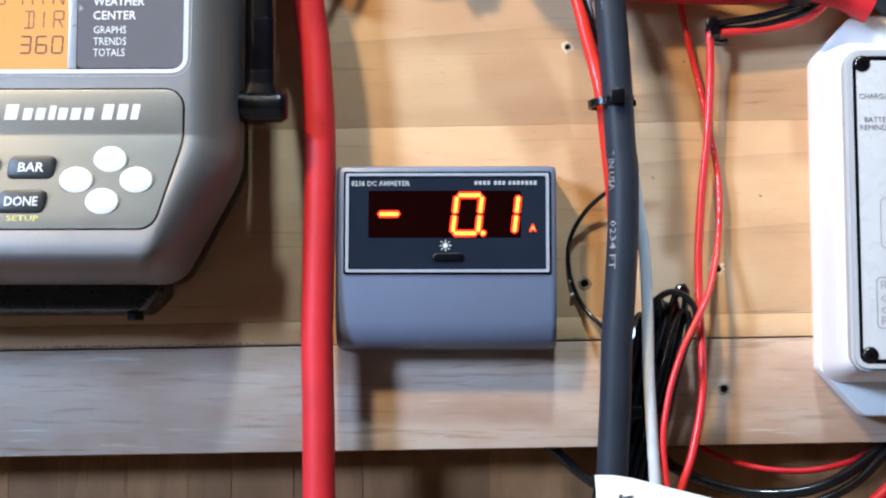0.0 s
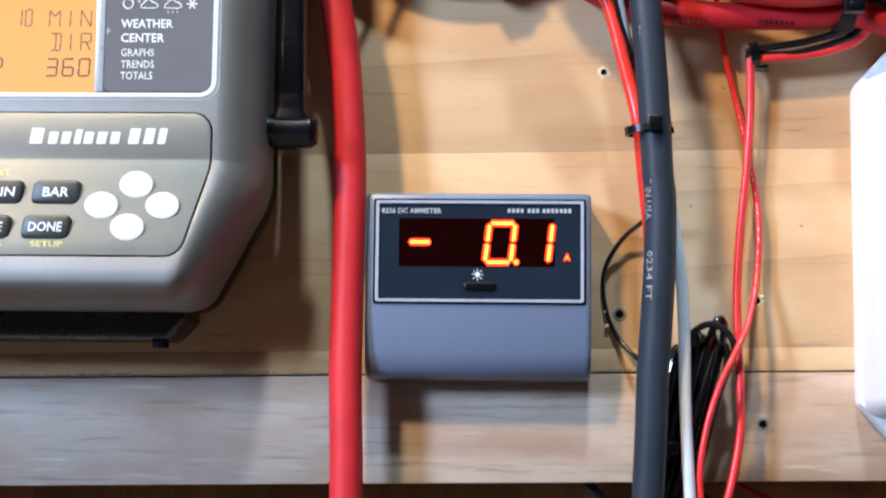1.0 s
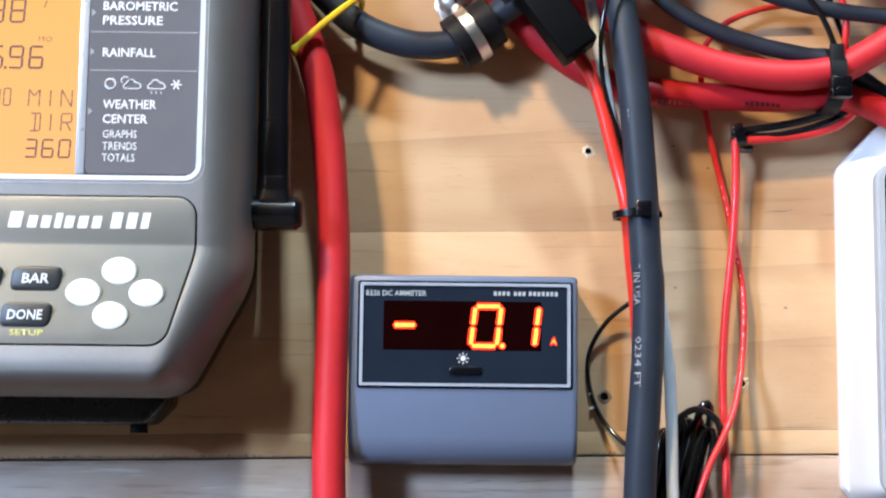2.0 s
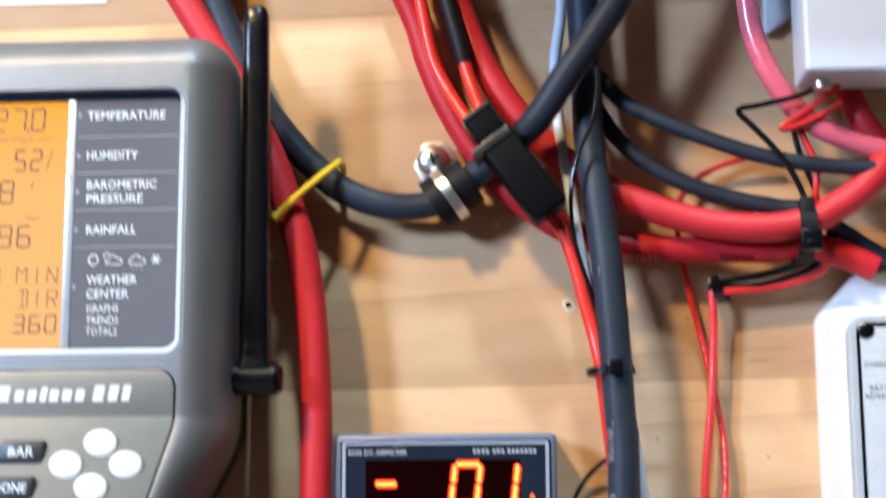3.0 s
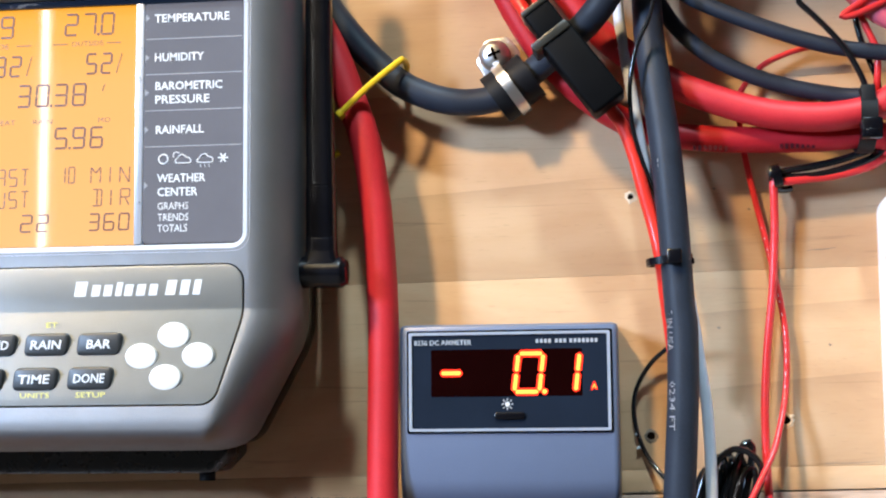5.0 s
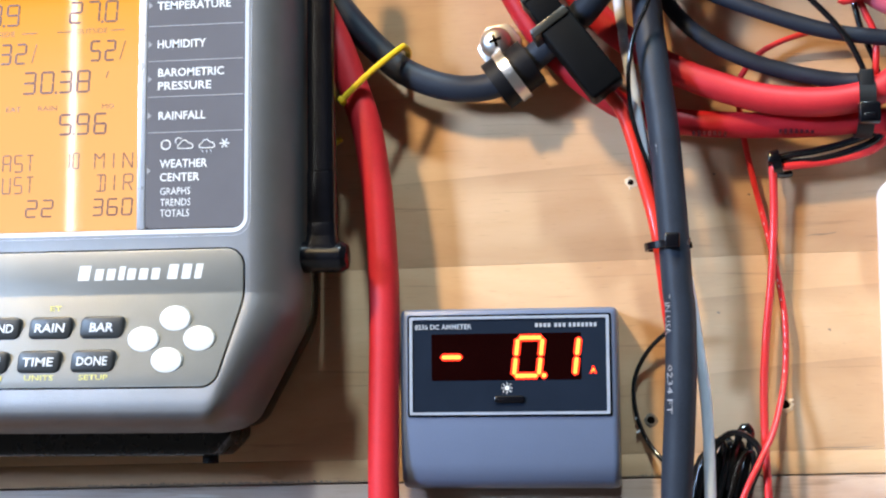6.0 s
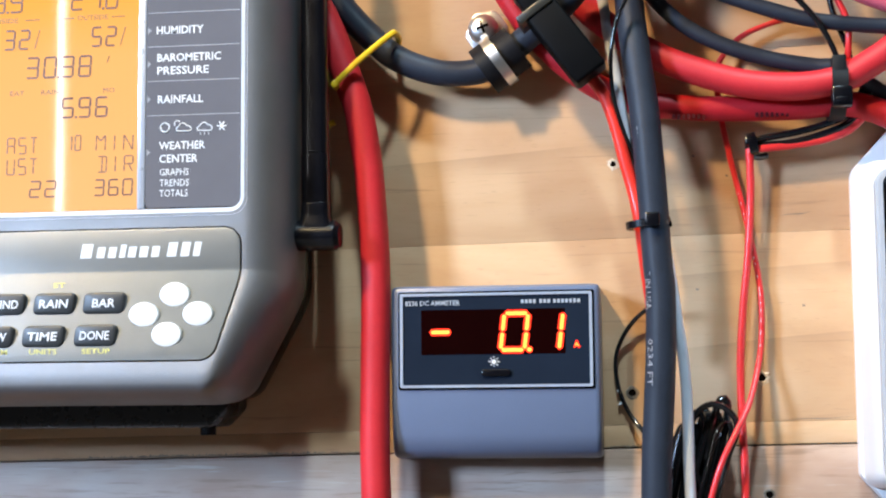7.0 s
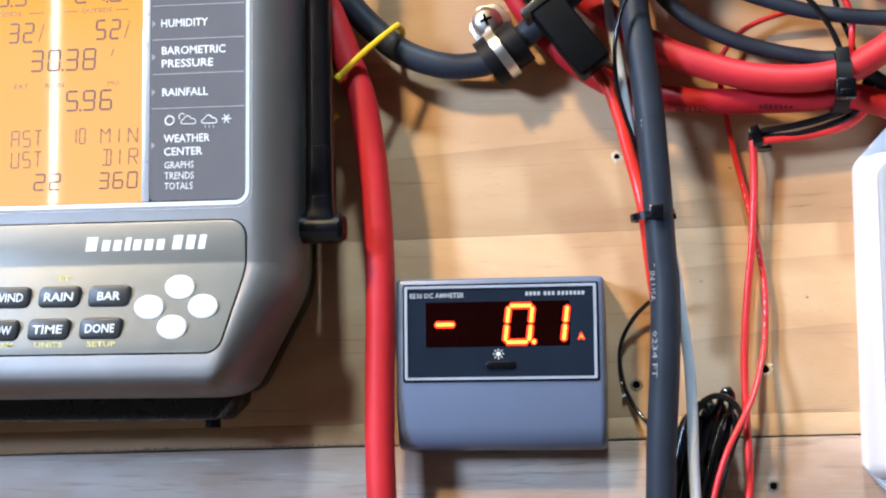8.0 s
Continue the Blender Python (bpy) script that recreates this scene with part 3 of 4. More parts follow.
    for text, x0, x1, z0, z1, w in (("27.0", -140.5, -124.2, 123.3, 130.7, 0.62), ("8.9", -168.6, -158.0, 123.3, 130.7, 0.62), ("52", -133.2, -124.6, 110.4, 117.4, 0.62),
                                    ("32", -164.2, -155.2, 110.4, 117.4, 0.62), ("30.38", -156.2, -133.4, 100.2, 107.7, 0.62), ("5.96", -143.4, -127.4, 86.2, 93.3, 0.62),
                                    ("22", -154.2, -145.0, 59.4, 65.2, 0.5), ("360", -131.5, -118.2, 59.4, 65.1, 0.5)):
        segments(text, x0, x1, z0, z1, D, w, LCD_INK, display)
    for text, x0, x1, z0, z1, w in (("AST", -162.4, -151.6, 74.4, 80.2, 0.42), ("10", -141.6, -136.2, 74.9, 80.4, 0.42), ("MIN", -131.0, -118.1, 74.6, 80.2, 0.42),
                                    ("UST", -162.4, -151.6, 67.3, 73.0, 0.42), ("DIR", -130.4, -118.0, 67.3, 73.0, 0.42), ("%", -123.2, -120.8, 110.4, 117.2, 0.3),
                                    ("%", -153.4, -151.2, 110.4, 117.2, 0.3), ("/", -127.6, -126.4, 104.6, 107.4, 0.3)):
        segments(text, x0, x1, z0, z1, D, w, LCD_FAINT, display, 0.03)
    for word, x0, x1, z in (("OUTSIDE", -138.0, -127.2, 119.9), ("INSIDE", -168.1, -159.2, 119.9), ("MO", -128.6, -124.6, 94.6), ("RAIN", -150.5, -144.0, 94.6), ("EAT", -161.5, -156.5, 94.6)):
        lettering(word, x0, x1, z, z + 1.6, D, LCD_FAINT, display)
    for x0, x1 in ((-144.4, -139.2), (-126.0, -121.4), (-156.6, -151.4)):
        part("dash", box(x0, x1, D, D + 0.1, 120.5, 120.8), LCD_FAINT, display)
    # keypad
    key = smooth_outline([(-79.2, 47.9, 6), (-262, 47.9, 6), (-262, 30, 20), (-248, 3.4, 6), (-86.5, 3.4, 6), (-79.2, 31, 25)], 5)

    def sheet(o, d0, d1, bev):
        b = plate(o, d0, d1, bev)
        for z in (33.5, 20, 10):
            bmesh.ops.bisect_plane(b, geom=list(b.verts) + list(b.edges) + list(b.faces), plane_co=V(0, 0, z), plane_no=(0, 0, 1))
        for v in b.verts:
            v.co.y -= 0.001 * console_lift(v.co.z * 1000)
        return b

    part("keypad_groove", sheet(key, 54.0, 55.26, 0.0), BLACK, c)
    pad = part("keypad", sheet(inset(key, 0.5), 54.0, 55.75, 0.25), KEYPAD, c, "lighter grey keypad panel")
    # the maker's mark, drawn as slanted bars
    x = -134.2
    for w, h in ((5.6, 1), (3.9, .76), (3.9, .76), (2.9, .92), (3.9, .76), (4.1, .76), (3.8, .76), (0, 0), (4.6, 1), (4.2, 1), (3.4, 1)):
        if w == 0:
            x += 1.6
            continue
        z0, z1 = 38.1, 38.1 + 4.7 * h
        b = bmesh.new()
        q = [(x, z0), (x + w * 0.68, z0), (x + w * 0.68 + (z1 - z0) * 0.18, z1), (x + (z1 - z0) * 0.18, z1)]
        rows = [[b.verts.new(V(px, d, pz)) for px, pz in q] for d in (55.7, 55.85)]
        b.faces.new(rows[1])
        for i in range(4):
            b.faces.new((rows[0][i], rows[0][(i + 1) % 4], rows[1][(i + 1) % 4], rows[1][i]))
        part("mark", b, INK, pad, "white slanted mark", False)
        x += w
    for x, z in ((-100.7, 25.3), (-110.5, 18.8), (-92.4, 18.8), (-102.2, 12.1)):
        d = 55.3 + console_lift(z)
        part("button", disc(x, d, z, 5.1, 1.8, 0.8, 32, 0.80), WHITE, c, "white oval arrow button")
    for word, x, z in (("BAR", -124.4, 22.9), ("RAIN", -141.4, 22.9), ("WIND", -158.6, 22.9), ("DONE", -126.2, 12.2), ("TIME", -143.8, 12.1), ("GLOW", -161.2, 12.0)):
        d = 55.3 + console_lift(z)
        o = [(px + 0.13 * (pz - z), pz) for px, pz in rounded(x - 7.1, x + 7.1, z - 3.6, z + 3.6, 2.0, 4)]
        key_cap = part("button", plate(o, d, d + 2.0, 0.9), KEY_BLACK, c, "black rubber key with white wording")
        wide = 2.4 * len(word)
        lettering(word, x - wide / 2 - 0.3, x + wide / 2 + 0.3, z - 1.35, z + 1.35, d + 2.06, INK, key_cap, shear=0.12, bold=0.018)
    for word, x, z in (("SETUP", -125.6, 6.3), ("UNITS", -143.5, 6.3), ("ET", -140.6, 28.4), ("ALARM", -160.5, 6.3)):
        lettering(word, x - len(word) * 0.95, x + len(word) * 0.95, z, z + 1.6, 55.85 + console_lift(z), INK_YELLOW, pad, bold=0.01)
    # aerial on its hinge at the side
    part("hinge", tube([(-67.6, 34, 46.4), (-66.6, 34, 46.4), (-59, 34, 46.3), (-51.6, 34, 46.2), (-50.6, 34, 46.2)], 5.2, 22, 0.5, lambda k: min(1.0, 0.55 + 0.45 * min(1, 8 * k, 8 * (1 - k)) ** 0.5)), BLACK, c, "glossy black hinge barrel")
    part("hinge_neck", loft([[(-59.0 + p, 34 + q, z) for p, q in rounded(-h, h, -w, w, min(2.6, w * 0.7), 5)] for z, h, w in ((47.0, 7.2, 4.4), (48.8, 6.3, 4.6), (50.2, 5.7, 4.5), (51.6, 5.3, 4.3), (53.0, 5.1, 4.15))]), BLACK, c)
    part("hinge_arm", box(-74, -58, 22, 31, 42.4, 49.6, 1.0), BLACK, c)
    rings = []
    for z, h, w in ((46, 4.6, 3.8), (50, 5.0, 4.1), (57, 5.0, 4.1), (57.2, 4.8, 3.9), (57.5, 4.8, 3.9), (57.7, 4.9, 4.0), (74.0, 4.8, 3.9), (74.2, 4.5, 3.7), (74.5, 4.5, 3.7), (74.7, 4.6, 3.9), (161, 4.2, 3.6), (165.8, 4.0, 3.5), (167.8, 3.2, 2.7), (168.6, 2.0, 1.6)):
        cx = -59.0 - (z - 50) * 0.012
        rings.append([(cx + p, 34 + q, z) for p, q in rounded(-h, h, -w, w, min(2.8, w * 0.8), 5)])
    part("aerial", loft(rings), BLACK, c, "glossy black fold-up aerial")


weather_console()

# ---- ammeter ----


def ammeter():
    a = thing("ammeter", 0, 0, -29, "blue-grey plastic panel ammeter with red lit digits", "ammeter")
    prof = [(0, -29.6), (9, -29.6), (13, -28.8), (15.8, -26.6), (17.2, -21), (18.1, -13), (18.5, -5.6), (18.6, 27.2), (18.0, 28.9), (16.2, 29.7), (0, 29.7)]
    rings = []
    for x, k in ((-36.3, 2.2), (-36.1, 1.0), (-35.4, 0.3), (-34.2, 0.0), (33.4, 0.0), (34.6, 0.3), (35.3, 1.0), (35.5, 2.2)):
        rings.append([(x, max(0, d - k), z - k * 0.55 * (1 if z > 0 else -1) * (abs(z) > 25)) for d, z in prof])
    part("case", loft(rings), METER, a, "blue-grey moulded case with rolled lower edge")
    rim = part("face_rim", frame_plate(rounded(-33.0, 33.0, -5.3, 27.0, 0.6, 3), rounded(-32.0, 32.0, -4.4, 26.1, 0.4, 3), 17.5, 19.4), METER_RIM, a, "pale grey rim line")
    part("rim_gap", frame_plate(rounded(-33.7, 33.7, -6.0, 27.6, 0.8, 3), rounded(-33.0, 33.0, -5.3, 27.0, 0.6, 3), 17.5, 18.75), BLACK, a)
    face = part("face", plate(rounded(-32.1, 32.1, -4.5, 26.2, 0.4, 3), 17.0, 18.9), METER_FACE, a, "glossy dark slate face")
    window = part("display_window", plate(rounded(-25.6, 23.8, 6.0, 21.3, 0.3, 2), 18.8, 19.05), LED_WINDOW, a, "dark red display window")
    for text, x0, x1, z0, z1, slant in (("-", -23.3, -14.6, 7.0, 20.3, 0.0), ("0", 0.9, 10.5, 6.6, 20.5, 0.12), ("1", 12.7, 22.3, 6.6, 20.5, 0.12)):
        # the widened red layer paints a halo round each digit, the core lies on it
        segments(text, x0, x1, z0, z1, 19.06, 1.45, LED_HALO, window, slant, h=0.1, grow=1.0)
        segments(text, x0, x1, z0, z1, 19.1, 1.45, LED_CORE, window, slant, h=0.12, name="segment_core", grow=-0.22)
    part("lit_point", disc(11.6, 19.06, 7.4, 1.15, 0.1, 0.0, 16), LED_HALO, window, "glowing orange-red decimal point")
    part("lit_point", disc(11.6, 19.1, 7.4, 0.75, 0.12, 0.0, 16), LED_CORE, window)
    lettering("A", 26.5, 28.9, 8.1, 10.1, 19.1, LED_HALO, a, "lit_unit", bold=0.10)
    lettering("A", 26.9, 28.5, 8.3, 9.7, 19.16, LED_CORE, a, "lit_unit")
    lettering("8236 DC AMMETER", -31.2, -12.2, 22.9, 24.5, 19.0, INK_DIM, face, bold=0.015)
    for word_x, n in ((8.9, 4), (15.2, 3), (19.9, 7)):
        for k in range(n):
            x = word_x + k * 1.36
            part("mark", box(x, x + 0.9, 18.95, 19.03, 23.2, 24.5), INK_DIM, face, "small white mark")
    part("sun_symbol", disc(-0.6, 18.95, 3.4, 0.8, 0.1, 0.0, 14), INK, face)
    for k in range(8):
        an = k * math.pi / 4
        part("ray", box(-0.6 + 1.5 * math.cos(an) - 0.42, -0.6 + 1.5 * math.cos(an) + 0.42, 18.95, 19.05, 3.4 + 1.5 * math.sin(an) - 0.12, 3.4 + 1.5 * math.sin(an) + 0.12, turn=k * 45), INK, face)
    part("push_button", plate(rounded(-4.9, 5.2, -1.5, 0.9, 1.1, 5), 18.8, 19.9, 0.4), BLACK, a, "black pill-shaped button")


ammeter()

# ---- white box at the right ----


def cross_screw(name, x, d, z, r, material, parent, label, dome=1.4):
    rows = []
    n = 24
    for k in range(6):
        an = radians(90 * k / 5)
        rows.append((r * math.cos(an * 0.93), d + dome * math.sin(an)))
    b = loft([[(x + rr * math.cos(2 * math.pi * i / n), dd, z + rr * math.sin(2 * math.pi * i / n)) for i in range(n)] for rr, dd in [(r, d - 0.6)] + rows])
    s = part(name, b, material, parent, label)
    # two black bars on the dome paint the shaded cross recess
    for turn in (20, 110):
        part("slot", box(x - r * 0.42, x + r * 0.42, d + dome * 0.8, d + dome + 0.06, z - r * 0.09, z + r * 0.09, turn=turn), RECESS_SHADE, s)
    return s


def charger_box():
    c = thing("charger_box", 176, 0, -50, "white plastic wall-mounted electrical box with dark gasket line", "electrical box")
    part("mounting_flange", plate(smooth_outline([(231, 67.5, 5), (217, 82, 4), (135, 82, 4), (121.6, 67.5, 6), (121.4, -36.0, 3), (135.8, -51.6, 4), (217, -51.6, 4), (231, -36.0, 5)], 4), 0, 7.5, 1.2), BOX_WHITE, c)
    side = rounded(121.8, 231, -41, 70.5, 7, 6)
    part("body", loft([[(x, d, z) for x, z in inset(side, w)] for d, w in ((0.5, 0.0), (6, 0.3), (20, 1.8), (29, 3.2), (31, 4.2), (31.2, 6))]), BOX_WHITE, c)
    lid = rounded(125.6, 226.4, -37.6, 64.0, 5.2, 6)
    part("lid_groove", frame_plate(lid, inset(lid, 1.0), 30, 34.0), LID, c, "grey shadow groove round the lid")
    part("lid", frame_plate(inset(lid, 0.9), inset(lid, 2.3), 30, 35.6), BOX_GREY, c, "grey raised lid edge")
    part("gasket", frame_plate(inset(lid, 2.2), inset(lid, 4.0), 30, 34.6), BLACK, c, "black gasket line")
    face = part("front_plate", plate(inset(lid, 3.7), 30, 35.2, 0.3), BOX_FACE, c, "pale bluish front plate")
    for x, z in ((131.0, 59.3), (222, 59.3), (131.2, -32.6), (222, -32.6)):
        cross_screw("screw", x, 35.2, z, 2.7, BLACK, c, "black cross-head screw", 1.0)
    lettering("CHARGING", 130.0, 141.4, 47.9, 49.6, 35.3, INK_DARK, face)
    lettering("BATTERY", 131.4, 141.0, 40.5, 42.2, 35.3, INK_DARK, face)
    lettering("REMINDER", 130.0, 141.0, 38.0, 39.7, 35.3, INK_DARK, face)
    for z0, z1, x0 in ((0.6, 16.6, 135.4), (-24.4, -8.2, 133.6)):
        o = rounded(x0, 190, z0, z1, 1.6, 4)
        part("outline", frame_plate(o, inset(o, 0.35), 35.1, 35.3), INK_GREY, face)
    for k, g in enumerate("RddR"):
        lettering(g, 135.0, 137.4, -12.2 - 3.7 * k, -9.4 - 3.7 * k, 35.3, INK_GREY, face)


charger_box()

# ---- cables, largest first ----
cable("power_cable", [(-110.4, 14.0, 221.5), (-95.9, 14.0, 190.2), (-84.4, 14.0, 170.6), (-72.9, 14.0, 152.3), (-64.4, 15.8, 134.8), (-57.6, 17.4, 120.7), (-52.5, 18.1, 106.9), (-47.3, 18.9, 91.5), (-44.1, 19.0, 72.6), (-43.4, 19.0, 66.2), (-42.0, 19.0, 47.3), (-41.4, 19.0, 28.6), (-41.7, 19.0, 0.9), (-41.9, 19.0, -26.5), (-41.2, 19.0, -53.7), (-40.9, 19.0, -76.9), (-40.3, 19.0, -98.2)], 5.2, RED, "thick red power cable hanging down the board", "cable")
cable("power_cable", [(46.6, 20, 212.7), (46.6, 20, 192.8), (46.8, 20, 177.0), (47.2, 20, 153.7), (47.7, 22, 126.4), (49.6, 26, 106.7), (51.9, 28, 87.8), (53.3, 29, 69.5), (54.5, 29, 51.5), (55.4, 29, 33.7), (56.1, 29, 26.7), (55.9, 29, 8.5), (55.0, 28, -9.3), (53.8, 27, -27.2), (53.2, 26, -44.9), (52.4, 25, -62.6), (51.4, 24, -80.3), (49.6, 22, -98.0)], 5.0, SHEATH, "thick black rubber cable hanging along the board", "cable")
cable("power_cable", [(-85.8, 12, 221.3), (-80.5, 12, 186.3), (-76.4, 12, 173.0), (-68.9, 12, 155.7), (-60.8, 11, 139.9), (-53.1, 10, 129.6), (-45.4, 10, 121.0), (-35.8, 10, 112.6), (-24.3, 10, 107.4), (-12.9, 10, 105.6), (-1.4, 11, 107.5), (10.2, 14, 115.4), (21.8, 22, 122.9), (31.1, 30, 130.2), (40.5, 34, 143.3), (48.9, 35, 154.9), (57.4, 34, 168.1), (66.1, 33, 183.4), (74.1, 32, 202.7)], 4.7, SHEATH, "thick black cable looped through a metal clamp", "cable")
cable("battery_cable", [(-6.0, 9, 219.3), (-1.7, 10, 198.3), (2.4, 10, 182.0), (6.7, 10, 169.8), (12.6, 11, 155.4), (21.0, 12, 141.2), (31.1, 12, 128.2), (42.2, 13, 118.1), (54.9, 15, 109.1), (67.5, 17, 102.8), (85.3, 19, 96.7), (103.1, 21, 94.5), (117.3, 22, 96.2), (126.3, 23, 100.6), (135.3, 24, 106.8), (146.6, 24, 119.5)], 4.8, RED, "thick red battery cable sweeping across the board", "cable")
cable("battery_cable", [(-27.8, 8, 222.7), (-22.8, 8, 203.9), (-17.2, 8, 187.4), (-10.1, 8, 171.0), (-5.2, 8, 154.9), (1.7, 8, 138.8), (10.1, 8, 124.5), (21.3, 8, 111.0), (34.3, 8, 100.6), (47.3, 9, 93.9), (60.2, 10, 91.3), (78.6, 11, 89.6), (100.5, 12, 89.0), (118.4, 14, 89.4), (128.9, 15, 86.8), (139.4, 15, 81.5)], 4.4, RED_DARK, "deep red battery cable with faint dark print", "cable")
cable("wire", [(-14.6, 12, 222.5), (-12.1, 13, 201.6), (-9.5, 14, 185.1), (-6.5, 15, 168.7), (-3.4, 16, 154.5), (1.7, 18, 143.1), (7.4, 22, 132.8), (10.8, 24, 126.9)], 2.2, ORANGE_RED, "bright red wire running into a black connector", "cable")
cable("wire", [(6.8, 18, 154.0), (9.0, 19, 145.5), (12.7, 23, 134.7), (15.4, 24, 128.7)], 2.3, ORANGE_RED, "red wire with a black sleeve entering a connector", "cable")
cable("wire", [(-6.7, 14, 217.3), (-2.9, 15, 196.5), (0.2, 16, 180.0), (3.1, 17, 167.7), (5.4, 18, 159.5), (7.0, 18, 152.8)], 2.9, MATT, "black sleeve over a red wire", "cable")
cable("wire", [(33.2, 26, 100.6), (38.5, 26, 93.1), (42.1, 26, 82.9), (45.2, 26, 70.0), (47.6, 26, 60.9), (49.5, 27, 51.7), (50.3, 26, 45.5), (51.5, 24, 34.8), (53.0, 22, 22.2), (54.1, 20, 9.6)], 2.2, ORANGE_RED, "bright red wire leaving a connector beside a black cable", "cable")
cable("wire", [(47.7, 14, 153.5), (52.2, 15, 147.2), (59.3, 18, 138.5), (68.2, 20, 132.7), (85.9, 23, 124.1), (103.4, 25, 117.4), (117.5, 26, 114.4), (133.4, 26, 112.7), (149.3, 26, 112.5)], 2.6, SHEATH, "medium black cable curving away over the board", "cable")
cable("wire", [(49.3, 12, 140.3), (55.6, 12, 130.1), (61.9, 13, 122.7), (70.0, 14, 116.2), (80.8, 15, 110.4), (95.1, 16, 105.3), (109.4, 17, 102.1), (118.2, 18, 100.6), (133.4, 12, 92.4), (148.3, 8, 83.3)], 2.7, SHEATH, "medium black cable passing behind red cables", "cable")
cable("wire", [(43.0, 14, 215.3), (41.4, 14, 195.2), (40.2, 14, 179.3), (39.2, 14, 167.5), (37.3, 15, 153.5), (37.7, 15, 138.0), (38.9, 16, 124.2), (41.4, 18, 108.5), (43.6, 20, 93.0), (46.7, 22, 76.0), (51.0, 22, 59.4), (56.7, 20, 46.6), (59.8, 20, 29.9), (61.7, 21, 15.0), (63.5, 21, 0.3), (64.2, 21, -17.9), (64.3, 21, -35.9), (65.0, 21, -53.8), (66.0, 21, -73.4), (67.3, 20, -91.1)], 1.9, SHEATH_GREY, "pale grey cable beside a thick black one", "cable")
cable("wire", [(48.1, 32, 157.7), (50.0, 34, 147.7), (50.2, 35, 139.0), (48.3, 35, 127.0), (43.8, 34, 117.2), (41.4, 33, 105.5), (41.7, 30, 93.2), (44.2, 28, 82.5), (48.0, 25, 71.9), (52.4, 20, 59.6)], 0.75, SHEATH_THIN, "thin black wire looping round the cables", "cable")
cable("wire", [(57.0, 14, 24.3), (52.8, 10, 22.1), (46.6, 5, 17.1), (41.8, 2.5, 9.8), (40.1, 1.5, 2.3), (41.4, 1.3, -7.2), (45.0, 2, -15.2), (50.3, 6, -21.6), (55.8, 12, -26.5)], 0.8, SHEATH_THIN, "thin black wire looped against the board", "cable")
cable("wire", [(87.5, 9, 75.8), (87.6, 9, 71.6), (87.5, 8, 58.4), (86.1, 8, 39.3), (83.9, 8, 20.4), (82.5, 9, 1.5), (82.5, 10, -17.2), (83.0, 11, -33.8), (82.4, 12, -46.6), (79.1, 13, -63.0), (74.8, 14, -75.5), (70.2, 14, -91.6)], 1.35, RED_THIN, "thin red wire hanging down the board", "cable")
cable("wire", [(77.1, 5, 99.8), (78.4, 4, 88.4), (81.3, 3.5, 72.9), (84.8, 3.5, 57.4), (87.4, 3.5, 44.9), (89.6, 4, 32.4), (90.4, 5, 20.8), (89.4, 6, 5.6), (85.3, 14, -10.1), (80.7, 19, -19.6), (75.2, 21, -30.5), (71.1, 21, -43.1), (68.7, 21, -57.4), (69.4, 20, -69.9), (71.5, 18, -87.7)], 1.05, RED_THIN, "thin red wire with white dashes down the board", "cable")
cable("wire", [(127.8, 14, 97.8), (121.3, 12, 87.0), (113.2, 11, 83.2), (102.2, 10, 80.6), (91.3, 9, 79.1), (87.3, 8, 77.5), (88.0, 7, 74.2), (90.8, 5, 73.4), (93.7, 3, 74.2)], 1.25, SHEATH_THIN, "thin black wire bent back beside red wires", "cable")
cable("wire", [(129.6, 14, 95.9), (122.1, 12, 84.2), (113.0, 11, 79.9), (102.1, 10, 77.3), (93.1, 9, 76.8), (87.9, 9, 75.8)], 1.35, SHEATH_THIN, "thin glossy black wire bent back under a tie", "cable")
cable("wire", [(130.4, 13, 90.4), (122.0, 12, 81.4), (114.8, 11, 78.4), (103.9, 10, 76.5), (92.9, 10, 75.6), (88.2, 9.6, 75.3), (87.2, 9, 73.2)], 1.3, RED_THIN, "thin red wire bent down from a tie", "cable")
cable("power_cable", [(93.7, 24, 213.0), (97.8, 24, 189.4), (100.1, 24, 173.8), (101.7, 24, 160.3), (104.9, 24, 149.8), (109.4, 24, 140.7), (114.5, 24, 133.4), (121.1, 24, 127.4), (129.0, 24, 123.3), (140.4, 24, 119.3), (154.0, 22, 116.9)], 3.6, PINK, "glossy pink cable curving below a grey case", "cable")
cable("power_cable", [(129.6, 18, 157.4), (130.9, 18, 145.9), (134.1, 18, 136.7), (139.3, 18, 126.7), (147.8, 18, 117.1)], 4.3, RED_DARK, "deep red cable below a grey case", "cable")
cable("wire", [(130.7, 26, 149.3), (125.1, 30, 141.8), (115.8, 31, 136.0), (103.2, 31, 132.9), (96.4, 31, 131.8), (95.4, 31, 130.3), (99.5, 30, 126.4), (106.5, 29, 119.0), (112.0, 28, 111.2), (115.9, 26, 103.2), (118.1, 24, 97.1)], 1.0, SHEATH_THIN, "thin black wire bent sharply over other cables", "cable")
cable("wire", [(132.4, 26, 145.5), (127.2, 28, 139.1), (119.8, 28, 133.2), (111.5, 28, 127.6), (109.1, 28, 125.8), (112.3, 28, 125.8), (121.4, 28, 129.4), (129.1, 26, 134.3)], 1.1, RED_THIN, "thin red wire twisted below a grey case", "cable")
cable("wire", [(115.2, 24, 127.8), (117.4, 24, 122.1), (120.0, 24, 115.5), (120.1, 24, 107.2), (119.2, 20, 98.7)], 1.1, RED_THIN, "thin red wire falling to a tie", "cable")
